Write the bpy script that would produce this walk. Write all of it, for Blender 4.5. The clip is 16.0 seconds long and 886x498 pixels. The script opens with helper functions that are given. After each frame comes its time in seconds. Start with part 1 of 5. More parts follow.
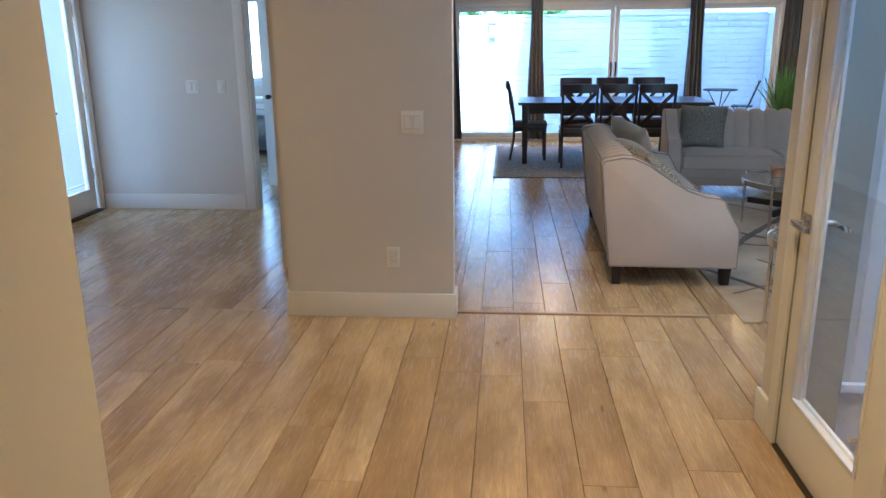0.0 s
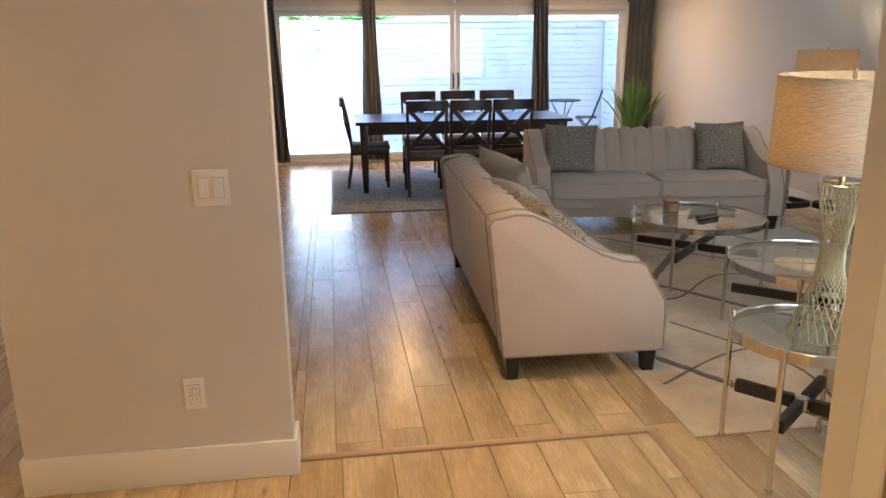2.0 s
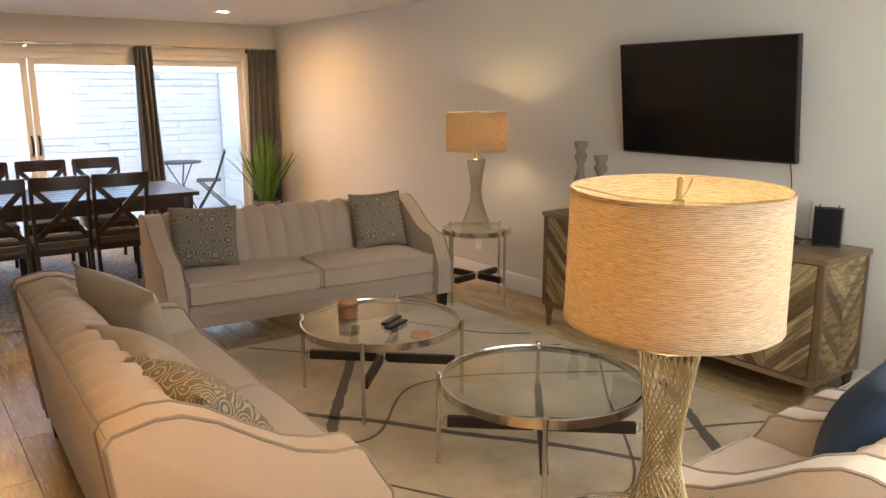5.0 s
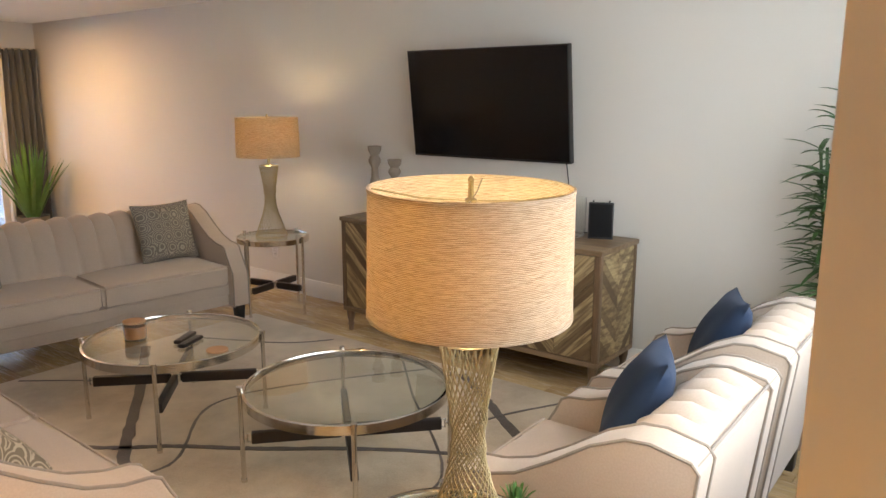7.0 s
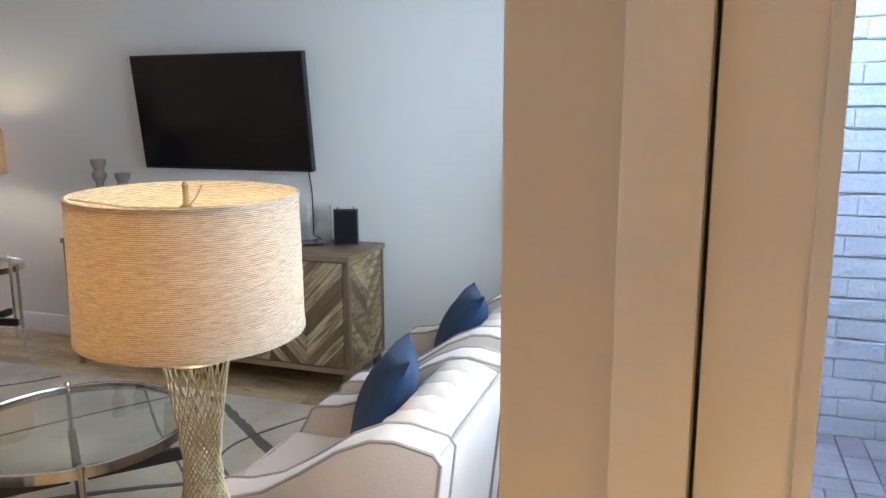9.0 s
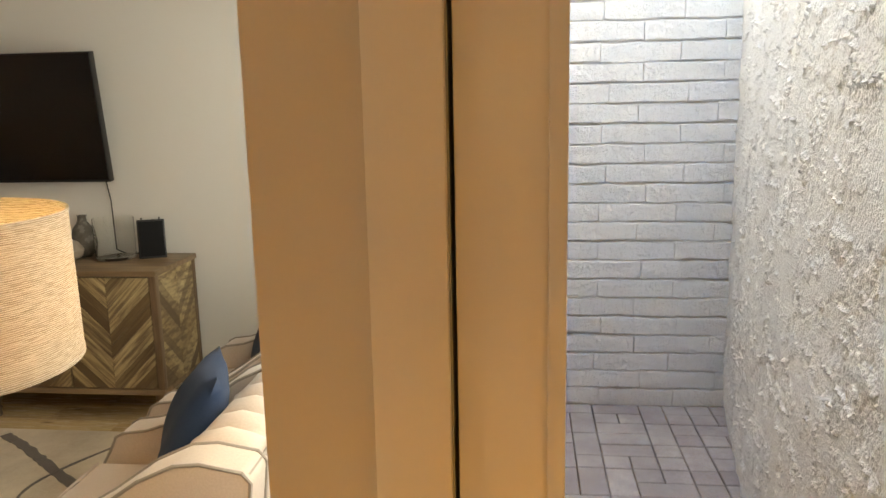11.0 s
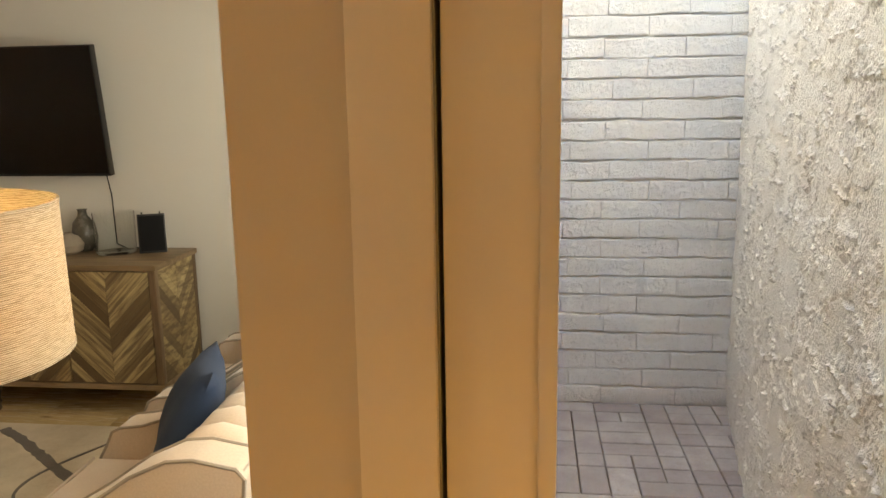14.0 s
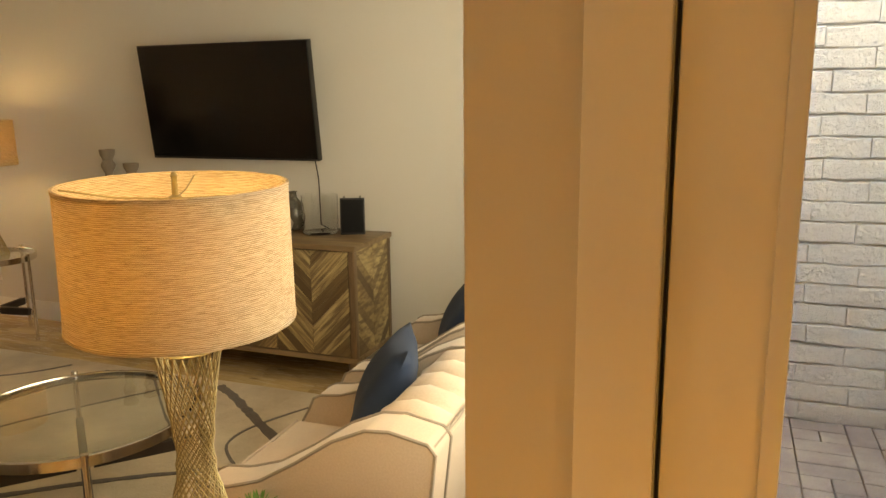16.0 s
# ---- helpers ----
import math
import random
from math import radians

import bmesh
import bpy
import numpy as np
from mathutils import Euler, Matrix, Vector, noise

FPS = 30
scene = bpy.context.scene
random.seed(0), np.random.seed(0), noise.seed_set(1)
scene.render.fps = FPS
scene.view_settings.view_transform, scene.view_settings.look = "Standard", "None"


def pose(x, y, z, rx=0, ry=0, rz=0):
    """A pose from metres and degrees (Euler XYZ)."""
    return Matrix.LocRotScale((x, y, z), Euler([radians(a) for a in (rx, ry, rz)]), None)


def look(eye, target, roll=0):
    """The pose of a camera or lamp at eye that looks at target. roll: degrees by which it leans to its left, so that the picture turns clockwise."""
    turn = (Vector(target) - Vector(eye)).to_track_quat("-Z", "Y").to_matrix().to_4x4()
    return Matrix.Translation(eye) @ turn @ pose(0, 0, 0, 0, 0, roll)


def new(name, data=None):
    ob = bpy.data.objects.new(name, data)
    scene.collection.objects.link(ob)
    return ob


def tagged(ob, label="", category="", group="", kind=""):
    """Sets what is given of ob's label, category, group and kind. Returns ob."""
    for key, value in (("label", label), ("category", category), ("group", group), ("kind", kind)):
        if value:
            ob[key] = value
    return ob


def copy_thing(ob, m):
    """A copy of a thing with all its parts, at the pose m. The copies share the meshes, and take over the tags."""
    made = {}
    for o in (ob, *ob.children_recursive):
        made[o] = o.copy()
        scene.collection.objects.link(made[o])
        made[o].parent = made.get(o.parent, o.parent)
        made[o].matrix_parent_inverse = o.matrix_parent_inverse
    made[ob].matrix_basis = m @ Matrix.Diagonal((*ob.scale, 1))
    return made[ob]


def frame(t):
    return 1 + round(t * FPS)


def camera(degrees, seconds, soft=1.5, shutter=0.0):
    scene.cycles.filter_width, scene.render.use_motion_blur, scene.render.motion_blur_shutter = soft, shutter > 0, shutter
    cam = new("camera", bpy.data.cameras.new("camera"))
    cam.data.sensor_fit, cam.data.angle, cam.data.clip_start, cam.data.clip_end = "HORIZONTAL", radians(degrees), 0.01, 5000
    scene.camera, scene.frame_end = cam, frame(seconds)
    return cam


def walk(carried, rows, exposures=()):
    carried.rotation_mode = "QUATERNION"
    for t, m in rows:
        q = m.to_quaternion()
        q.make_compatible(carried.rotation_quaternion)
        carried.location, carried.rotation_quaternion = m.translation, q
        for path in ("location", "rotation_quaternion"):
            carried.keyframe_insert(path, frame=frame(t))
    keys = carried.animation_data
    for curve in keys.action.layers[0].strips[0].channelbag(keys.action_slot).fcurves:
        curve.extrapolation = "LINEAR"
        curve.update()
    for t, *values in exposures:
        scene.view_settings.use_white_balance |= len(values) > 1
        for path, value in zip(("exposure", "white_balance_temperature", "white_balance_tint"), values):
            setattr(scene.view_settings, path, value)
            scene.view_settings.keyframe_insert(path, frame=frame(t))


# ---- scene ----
cam = camera(60.8, 16.0)
PATH = [
    (0, (0.26, 0.585, 1.497), (0.1, 2.507, 0.969), -0.6),
    (0.5, (0.207, 0.946, 1.504), (0.188, 2.872, 0.966), -0.7),
    (1, (0.204, 1.298, 1.525), (0.233, 3.226, 0.994), -0.6),
    (1.5, (0.169, 1.679, 1.528), (0.321, 3.603, 1.002), -0.5),
    (2, (0.184, 2.002, 1.54), (0.457, 3.914, 1.021), -0.6),
    (2.5, (0.23, 2.303, 1.567), (0.594, 4.204, 1.062), -0.5),
    (3, (0.246, 2.544, 1.568), (0.742, 4.419, 1.083), -0.6),
    (3.5, (0.281, 2.795, 1.601), (1.002, 4.6, 1.13), -0.6),
    (4, (0.36, 3.006, 1.589), (1.219, 4.753, 1.129), -0.4),
    (4.5, (0.47, 3.2, 1.608), (1.447, 4.891, 1.176), -0.3),
    (5, (0.489, 3.295, 1.643), (1.659, 4.864, 1.233), -0.2),
    (7.5, (0.511, 3.309, 1.626), (2.132, 4.415, 1.239), -0.0),
    (8, (0.555, 3.296, 1.606), (2.26, 4.272, 1.232), -0.1),
    (8.5, (0.55, 3.277, 1.61), (2.335, 4.099, 1.239), -0.1),
    (9, (0.565, 3.266, 1.609), (2.421, 3.916, 1.242), -0.2),
    (9.5, (0.595, 3.244, 1.605), (2.498, 3.735, 1.237), -0.4),
    (10, (0.584, 3.225, 1.619), (2.512, 3.609, 1.25), -0.7),
    (12.5, (0.625, 3.174, 1.605), (2.586, 3.277, 1.226), -1.4),
    (13, (0.624, 3.178, 1.604), (2.584, 3.295, 1.225), -1.2),
    (13.5, (0.632, 3.172, 1.606), (2.589, 3.334, 1.226), -1.2),
    (14, (0.626, 3.182, 1.602), (2.576, 3.412, 1.223), -0.9),
    (14.5, (0.62, 3.204, 1.612), (2.556, 3.52, 1.22), -0.8),
    (15, (0.609, 3.208, 1.604), (2.524, 3.64, 1.219), -0.6),
    (15.5, (0.6, 3.211, 1.609), (2.48, 3.769, 1.217), -0.5),
    (16, (0.596, 3.219, 1.609), (2.432, 3.907, 1.212), -0.6),
]
EXPOSURES = [(0, 3.3, 4600, 0), (1, 3.4, 5300, 4), (1.5, 3.5, 5700, 5), (2.5, 3.55, 5900, 8), (4.5, 3.65, 7300, 10), (5, 3.8, 7500, 10), (7.5, 3.9, 6500, 10), (8.4, 4.0, 5900, 8), (9, 3.85, 5300, 5), (9.5, 3.6, 6900, 8), (10, 3.55, 8000, 8), (12.5, 3.4, 9000, 8), (14, 3.4, 9800, 8), (15, 3.45, 10800, 8), (16, 3.5, 13000, 8)]
walk(cam, [(t, look(eye, target, roll)) for t, eye, target, roll in PATH], EXPOSURES)

# ---- light ----
world = bpy.data.worlds.new("sky")
scene.world = world
world.use_nodes = True
wn = world.node_tree
sky = wn.nodes.new("ShaderNodeTexSky")
sky.sky_type = "NISHITA"
sky.sun_disc = False
sky.sun_elevation = radians(55)
sky.sun_rotation = radians(167)
wn.links.new(sky.outputs[0], wn.nodes["Background"].inputs[0])
wn.nodes["Background"].inputs[1].default_value = 0.15


def lamp(name, kind, m, power, colour=(1, 1, 1), **kw):
    data = bpy.data.lights.new(name, kind)
    data.energy, data.color = power, colour
    ob = new(name, data)
    ob.matrix_world = m
    if kind == "AREA":
        data.shape = kw.get("shape", "RECTANGLE")
        data.size, data.size_y = kw["size"]
    if kind == "SUN":
        data.angle = radians(0.55)
    if kind == "POINT":
        data.shadow_soft_size = kw["radius"]
    if kind == "SPOT":
        data.shadow_soft_size, data.spot_size, data.spot_blend = kw["radius"], radians(kw["cone"]), 0.6
    return ob


SUN_WAY = Vector((0.15, -0.65, 0.95))
lamp("sun", "SUN", look(SUN_WAY * 20, (0, 0, 0)), 4.5, (1.0, 0.95, 0.87))
WARM = (1.0, 0.60, 0.22)
DAY = (0.72, 0.86, 1.0)
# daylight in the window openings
lamp("entry_daylight", "AREA", look((-3.60, 6.93, 1.065), (0, 6.93, 1.065)), 0.2, DAY, size=(0.5, 1.7))
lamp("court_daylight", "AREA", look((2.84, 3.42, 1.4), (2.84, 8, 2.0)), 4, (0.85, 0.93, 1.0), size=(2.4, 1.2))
lamp("bedroom_daylight", "AREA", look((-3.5, 11.4, 1.5), (-3.0, 8, 0.6)), 1.5, DAY, size=(0.9, 1.2))

lamp("lamp_bulb", "POINT", pose(1.865, 4.29, 1.335), 0.5, WARM, radius=0.04)
lamp("lamp_bulb", "POINT", pose(4.21, 7.85, 1.38), 0.62, WARM, radius=0.04)
# Hall and foyer entries are unseen fixtures, added to brighten floor and walls there.
DOWN = [(3.49, 11.05, 2.6), (0.95, 11.05, 2.8), (0.55, 2.0, 1.8), (0.65, 4.62, 0.9), (-2.1, 3.0, 1.9), (-2.1, 5.9, 0.3)]
for x, y, watts in DOWN:
    lamp("downlight_lamp", "AREA", pose(x, y, 2.425), watts, (1.0, 0.54, 0.17), size=(0.1, 0.1), shape="DISK").data.spread = radians(112 if x > 0 and y < 5 else 175)

# ---- materials ----
MATS = {}


def nodes_of(name):
    m = bpy.data.materials.new(name)
    m.use_nodes = True
    t = m.node_tree
    return m, t, t.nodes["Principled BSDF"]


def add(t, kind, **values):
    n = t.nodes.new("ShaderNode" + kind)
    for k, v in values.items():
        n.inputs[k].default_value = v
    return n


def mix(t, fac, a, b, mode="MIX"):
    n = t.nodes.new("ShaderNodeMix")
    n.data_type, n.blend_type = "RGBA", mode
    for sock, v in ((n.inputs[0], fac), (n.inputs[6], a), (n.inputs[7], b)):
        if isinstance(v, bpy.types.NodeSocket):
            t.links.new(v, sock)
        else:
            sock.default_value = (*v, 1) if isinstance(v, tuple) and len(v) == 3 else v
    return n.outputs[2]


def ramp(t, fac, *stops):
    n = t.nodes.new("ShaderNodeValToRGB")
    e = n.color_ramp.elements
    while len(e) < len(stops):
        e.new(0.5)
    for el, (p, c) in zip(e, stops):
        el.position, el.color = p, (*c, 1) if isinstance(c, tuple) else (c, c, c, 1)
    t.links.new(fac, n.inputs[0])
    return n.outputs[0]


def coords(t, scale=(1, 1, 1), kind="Object", rot=(0, 0, 0)):
    c = t.nodes.new("ShaderNodeTexCoord")
    mp = t.nodes.new("ShaderNodeMapping")
    mp.inputs["Scale"].default_value = scale
    mp.inputs["Rotation"].default_value = rot
    t.links.new(c.outputs[kind], mp.inputs[0])
    return mp.outputs[0]


def noise_of(t, vec, scale, detail=4.0, rough=0.55):
    n = add(t, "TexNoise", Scale=scale, Detail=detail, Roughness=rough)
    t.links.new(vec, n.inputs["Vector"])
    return n.outputs["Fac"]


def bump(t, b, height, strength, distance):
    n = add(t, "Bump", Strength=strength, Distance=distance)
    t.links.new(height, n.inputs["Height"])
    t.links.new(n.outputs[0], b.inputs["Normal"])
    return n


def surface(name, base, rough=0.6, metal=0.0, var=0.12, big=1.2, fine=60.0, relief=0.15, depth=0.002, scale=(1, 1, 1), sheen=0.0, **extra):
    """A plain surface with stains at one scale, grain at another and a fine relief."""
    if name in MATS:
        return MATS[name]
    m, t, b = nodes_of(name)
    v = coords(t, scale)
    lo = tuple(c * (1 - var) for c in base)
    hi = tuple(min(1, c * (1 + var * 0.6)) for c in base)
    large, small = noise_of(t, v, big), noise_of(t, v, fine, 3)
    c = ramp(t, large, (0.3, lo), (0.7, hi))
    c = mix(t, 0.5, c, mix(t, small, lo, hi))
    t.links.new(c, b.inputs["Base Color"])
    r = ramp(t, large, (0.3, max(0.02, rough - 0.08)), (0.7, min(1, rough + 0.08)))
    t.links.new(r, b.inputs["Roughness"])
    b.inputs["Metallic"].default_value = metal
    if sheen:
        b.inputs["Sheen Weight"].default_value = sheen
    for k, val in extra.items():
        b.inputs[k].default_value = val
    if relief:
        bump(t, b, small, relief, depth)
    MATS[name] = m
    return m


def glass(name, tint=(1, 1, 1), rough=0.0, ior=1.45):
    m, t, b = nodes_of(name)
    b.inputs["Base Color"].default_value = (*tint, 1)
    b.inputs["Transmission Weight"].default_value = 1
    b.inputs["Roughness"].default_value, b.inputs["IOR"].default_value = rough, ior
    return m


wall_paint = surface("wall_paint", (0.67, 0.645, 0.60), 0.75, var=0.04, big=0.7, fine=220, relief=0.08, depth=0.001)
trim_paint = surface("trim_paint", (0.80, 0.79, 0.76), 0.42, var=0.03, fine=150, relief=0.05, depth=0.001)
ceiling_paint = surface("ceiling_paint", (0.78, 0.78, 0.76), 0.85, var=0.03, fine=180, relief=0.2, depth=0.002)
stucco_white = surface("stucco_white", (0.66, 0.645, 0.62), 0.9, var=0.10, big=2.0, fine=90, relief=0.6, depth=0.006)
mortar_white = surface("mortar_white", (0.70, 0.69, 0.68), 0.9, var=0.12, fine=70, relief=0.5, depth=0.004)
stucco_thrown = surface("stucco_thrown", (0.70, 0.675, 0.63), 0.9, var=0.12, big=2.5, fine=120, relief=0.9, depth=0.009)
concrete = surface("concrete", (0.50, 0.48, 0.455), 0.85, var=0.18, big=1.5, fine=50, relief=0.3, depth=0.003)
subfloor = surface("subfloor", (0.13, 0.085, 0.05), 0.9, fine=40)
pane_glass = glass("pane_glass", (0.97, 0.99, 0.99))
# The blue-grey tint takes down the brightness of the patio behind the doors.
slider_dimming_glass = glass("slider_dimming_glass", (0.73, 0.81, 0.89))
chrome = surface("polished_nickel", (0.72, 0.69, 0.64), 0.14, 1.0, var=0.05, big=4, fine=30, relief=0)
black_metal = surface("black_metal", (0.03, 0.028, 0.026), 0.4, 0.6, var=0.2)
plastic_white = surface("white_plastic", (0.82, 0.82, 0.80), 0.35, var=0.02, relief=0)
brass_dark = surface("dark_bronze", (0.10, 0.075, 0.055), 0.35, 0.9, var=0.1)


def plank_material():
    m, t, b = nodes_of("oak_plank")
    g = t.nodes.new("ShaderNodeNewGeometry")
    oi = t.nodes.new("ShaderNodeObjectInfo")
    rnd = t.nodes.new("ShaderNodeMath")
    t.links.new(g.outputs["Random Per Island"], rnd.inputs[0])
    t.links.new(oi.outputs["Random"], rnd.inputs[1])
    fr = t.nodes.new("ShaderNodeMath")
    fr.operation = "FRACT"
    t.links.new(rnd.outputs[0], fr.inputs[0])
    off = t.nodes.new("ShaderNodeVectorMath")
    off.operation = "SCALE"
    off.inputs[0].default_value = (37, 53, 11)
    t.links.new(fr.outputs[0], off.inputs["Scale"])
    sh = t.nodes.new("ShaderNodeVectorMath")
    t.links.new(g.outputs["Position"], sh.inputs[0])
    t.links.new(off.outputs[0], sh.inputs[1])

    def stretched(sx, sy):
        mp = t.nodes.new("ShaderNodeMapping")
        mp.inputs["Scale"].default_value = (sx, sy, 1)
        t.links.new(sh.outputs[0], mp.inputs[0])
        return mp.outputs[0]

    grain = noise_of(t, stretched(26, 1.6), 3.2, 6, 0.65)
    cloud = noise_of(t, stretched(5.5, 1.3), 1.0, 4, 0.6)
    fine = noise_of(t, stretched(240, 6), 2.0, 3, 0.6)
    tone = ramp(t, fr.outputs[0], (0.0, (0.52, 0.37, 0.18)), (0.3, (0.70, 0.53, 0.28)), (0.62, (0.84, 0.67, 0.39)), (1.0, (0.60, 0.44, 0.225)))
    dark = mix(t, 0.62, tone, (0.21, 0.132, 0.055))
    c = mix(t, ramp(t, cloud, (0.38, 1.0), (0.62, 0.0)), tone, dark)
    c = mix(t, ramp(t, grain, (0.40, 0.55), (0.62, 0.0)), c, (0.26, 0.165, 0.08))
    c = mix(t, ramp(t, fine, (0.45, 0.25), (0.60, 0.0)), c, (0.56, 0.41, 0.26))
    knot = add(t, "TexVoronoi", Scale=1.0)
    t.links.new(stretched(6.0, 1.9), knot.inputs["Vector"])
    c = mix(t, ramp(t, knot.outputs["Distance"], (0.0, 0.8), (0.09, 0.0)), c, (0.10, 0.055, 0.028))
    t.links.new(c, b.inputs["Base Color"])
    t.links.new(ramp(t, grain, (0.3, 0.31), (0.7, 0.21)), b.inputs["Roughness"])
    bump(t, b, grain, 0.12, 0.002)
    return m


oak_plank = plank_material()

# ---- mesh helpers ----


def box(bm, x0, x1, y0, y1, z0, z1, bevel=0.0, seg=2):
    r = bmesh.ops.create_cube(bm, size=1, matrix=Matrix.Translation(((x0 + x1) / 2, (y0 + y1) / 2, (z0 + z1) / 2)) @ Matrix.Diagonal((abs(x1 - x0), abs(y1 - y0), abs(z1 - z0), 1)))
    if bevel:
        es = list({e for v in r["verts"] for e in v.link_edges})
        bmesh.ops.bevel(bm, geom=es, offset=bevel, segments=seg, affect="EDGES", profile=0.6)
    return bm


def boxes(*spans, bevel=0.0):
    bm = bmesh.new()
    for s in spans:
        box(bm, *s, bevel=bevel)
    return bm


def rod(bm, a, b, r, seg=12, r2=None):
    a, b = Vector(a), Vector(b)
    d = b - a
    bmesh.ops.create_cone(bm, cap_ends=True, segments=seg, radius1=r, radius2=r if r2 is None else r2, depth=d.length,
                          matrix=Matrix.Translation((a + b) / 2) @ d.to_track_quat("Z", "Y").to_matrix().to_4x4())
    return bm


def lathe(profile, seg=32, bm=None, centre=(0, 0, 0), cap=True):
    """A turned body from (radius, height) pairs."""
    bm = bm or bmesh.new()
    rings = []
    for r, z in profile:
        rings.append([bm.verts.new((centre[0] + r * math.cos(2 * math.pi * i / seg), centre[1] + r * math.sin(2 * math.pi * i / seg), centre[2] + z)) for i in range(seg)])
    for p, q in zip(rings, rings[1:]):
        for i in range(seg):
            bm.faces.new((p[i], p[(i + 1) % seg], q[(i + 1) % seg], q[i]))
    if cap:
        bm.faces.new(rings[0][::-1])
        bm.faces.new(rings[-1])
    return bm


def tube(bm, pts, r, seg=8, closed=False):
    """A round tube along points."""
    pts = [Vector(p) for p in pts]
    n = len(pts)
    rings = []
    side = None
    for i, p in enumerate(pts):
        a = pts[i - 1] if (i or closed) else p
        b = pts[(i + 1) % n] if (i < n - 1 or closed) else p
        d = (b - a).normalized()
        if side is None:
            side = d.orthogonal().normalized()
        side = (side - d * side.dot(d)).normalized()
        up = d.cross(side)
        rings.append([bm.verts.new(p + r * (math.cos(2 * math.pi * k / seg) * side + math.sin(2 * math.pi * k / seg) * up)) for k in range(seg)])
    pairs = list(zip(rings, rings[1:])) + ([(rings[-1], rings[0])] if closed else [])
    for p, q in pairs:
        for k in range(seg):
            bm.faces.new((p[k], p[(k + 1) % seg], q[(k + 1) % seg], q[k]))
    if not closed:
        bm.faces.new(rings[0][::-1])
        bm.faces.new(rings[-1])
    return bm


def prism(outline, y0, y1, bevel=0.0, seg=2):
    """A plate: an outline in x and z, pushed from y0 to y1."""
    bm = bmesh.new()
    f = bm.faces.new([bm.verts.new((x, y0, z)) for x, z in outline])
    r = bmesh.ops.extrude_face_region(bm, geom=[f])
    bmesh.ops.translate(bm, verts=[v for v in r["geom"] if isinstance(v, bmesh.types.BMVert)], vec=(0, y1 - y0, 0))
    bmesh.ops.recalc_face_normals(bm, faces=bm.faces)
    if bevel:
        bmesh.ops.bevel(bm, geom=bm.edges[:], offset=bevel, segments=seg, affect="EDGES", profile=0.6)
    return bm


def mesh_of(name, bm, material, smooth=40):
    bmesh.ops.recalc_face_normals(bm, faces=bm.faces)
    me = bpy.data.meshes.new(name)
    bm.to_mesh(me)
    bm.free()
    me.materials.append(material)
    if smooth:
        me.shade_smooth()
        me.set_sharp_from_angle(angle=radians(smooth))
    return me


def part(name, bm, material, parent=None, label="", m=None, smooth=40):
    ob = new(name, mesh_of(name, bm, material, smooth))
    if parent:
        ob.parent = parent
    if m is not None:
        ob.matrix_basis = m
    if label:
        tagged(ob, label)
    return ob


def thing(name, label, category, m=None, group="", kind=""):
    ob = new(name)
    ob.empty_display_size = 0.1
    if m is not None:
        ob.matrix_basis = m
    return tagged(ob, label, category, group, kind)


def setting(name, bm, material, label="", category="", smooth=30):
    ob = part(name, bm, material, None, label, smooth=smooth)
    return tagged(ob, label, category or name.split("_")[0], "", "structure")


# ---- plan ----
# wall height of the house added beside the patio for its shadow
SHADE_H = 3.0
CEIL = 2.44
XW, YW = 4.66, 12.4          # living room: wall with the screen, wall with the sliding doors
XL = -1.18                   # living room: opposite wall
DX, DX2 = 1.30, 1.50         # hall wall with the glazed door, inside and outside
SY, SY2 = 3.34, 3.46         # wall between living room and court, outside and inside
D0, D1 = 2.56, 3.262          # the glazed door leaf

setting("wall_screen", boxes((XW, XW + 0.15, SY, YW + 0.2, 0, CEIL)), wall_paint, "smooth greige painted living room wall")
setting("wall_living", boxes((XL - 0.08, XL, 5.5, YW + 0.2, 0, CEIL), (XL, -0.95, 5.5, 5.6, 0, CEIL)), wall_paint, "smooth greige painted side wall")
setting("wall_pier", boxes((-0.95, -0.015, 4.575, 4.70, 0, CEIL), (-0.95, -0.83, 4.70, 5.6, 0, CEIL)), wall_paint, "broad greige painted wall end with switch and outlet")
setting("wall_patio", boxes((XL, -0.566, YW, YW + 0.2, 0, CEIL), (4.305, XW, YW, YW + 0.2, 0, CEIL), (-0.566, 4.305, YW, YW + 0.2, 2.06, CEIL)), wall_paint, "greige painted wall round the sliding doors")
WX0, WX1, WZ0, WZ1 = 1.58, 4.1, 0.24, 2.1
setting("wall_court", boxes((DX, WX0, SY, SY2, 0, CEIL), (WX1, XW, SY, SY2, 0, CEIL), (WX0, WX1, SY, SY2, 0, WZ0), (WX0, WX1, SY, SY2, WZ1, CEIL)), wall_paint, "greige painted wall between living room and court")
setting("wall_hall", boxes((DX, DX2 - 0.02, -1.2, D0 - 0.03, 0, CEIL), (DX, DX2 - 0.02, D1 + 0.03, SY, 0, CEIL), (DX, DX2 - 0.02, D0 - 0.03, D1 + 0.03, 2.08, CEIL)), wall_paint, "greige painted hall wall with a glazed door")
setting("wall_entry", boxes((-0.32, -0.2, -1.2, 1.335, 0, CEIL), (-3.54, -0.32, 1.215, 1.335, 0, CEIL)), wall_paint, "greige painted hall corner")
setting("wall_back", boxes((-0.32, DX2, -1.32, -1.2, 0, CEIL)), wall_paint, "plain greige wall closing the hall")
setting("wall_foyer", boxes((-3.66, -3.54, 1.08, 6.52, 0, CEIL), (-3.66, -3.54, 7.30, 7.37, 0, CEIL), (-3.66, -3.54, 6.52, 7.30, 2.1, CEIL)), wall_paint, "greige painted foyer wall with a glazed door")
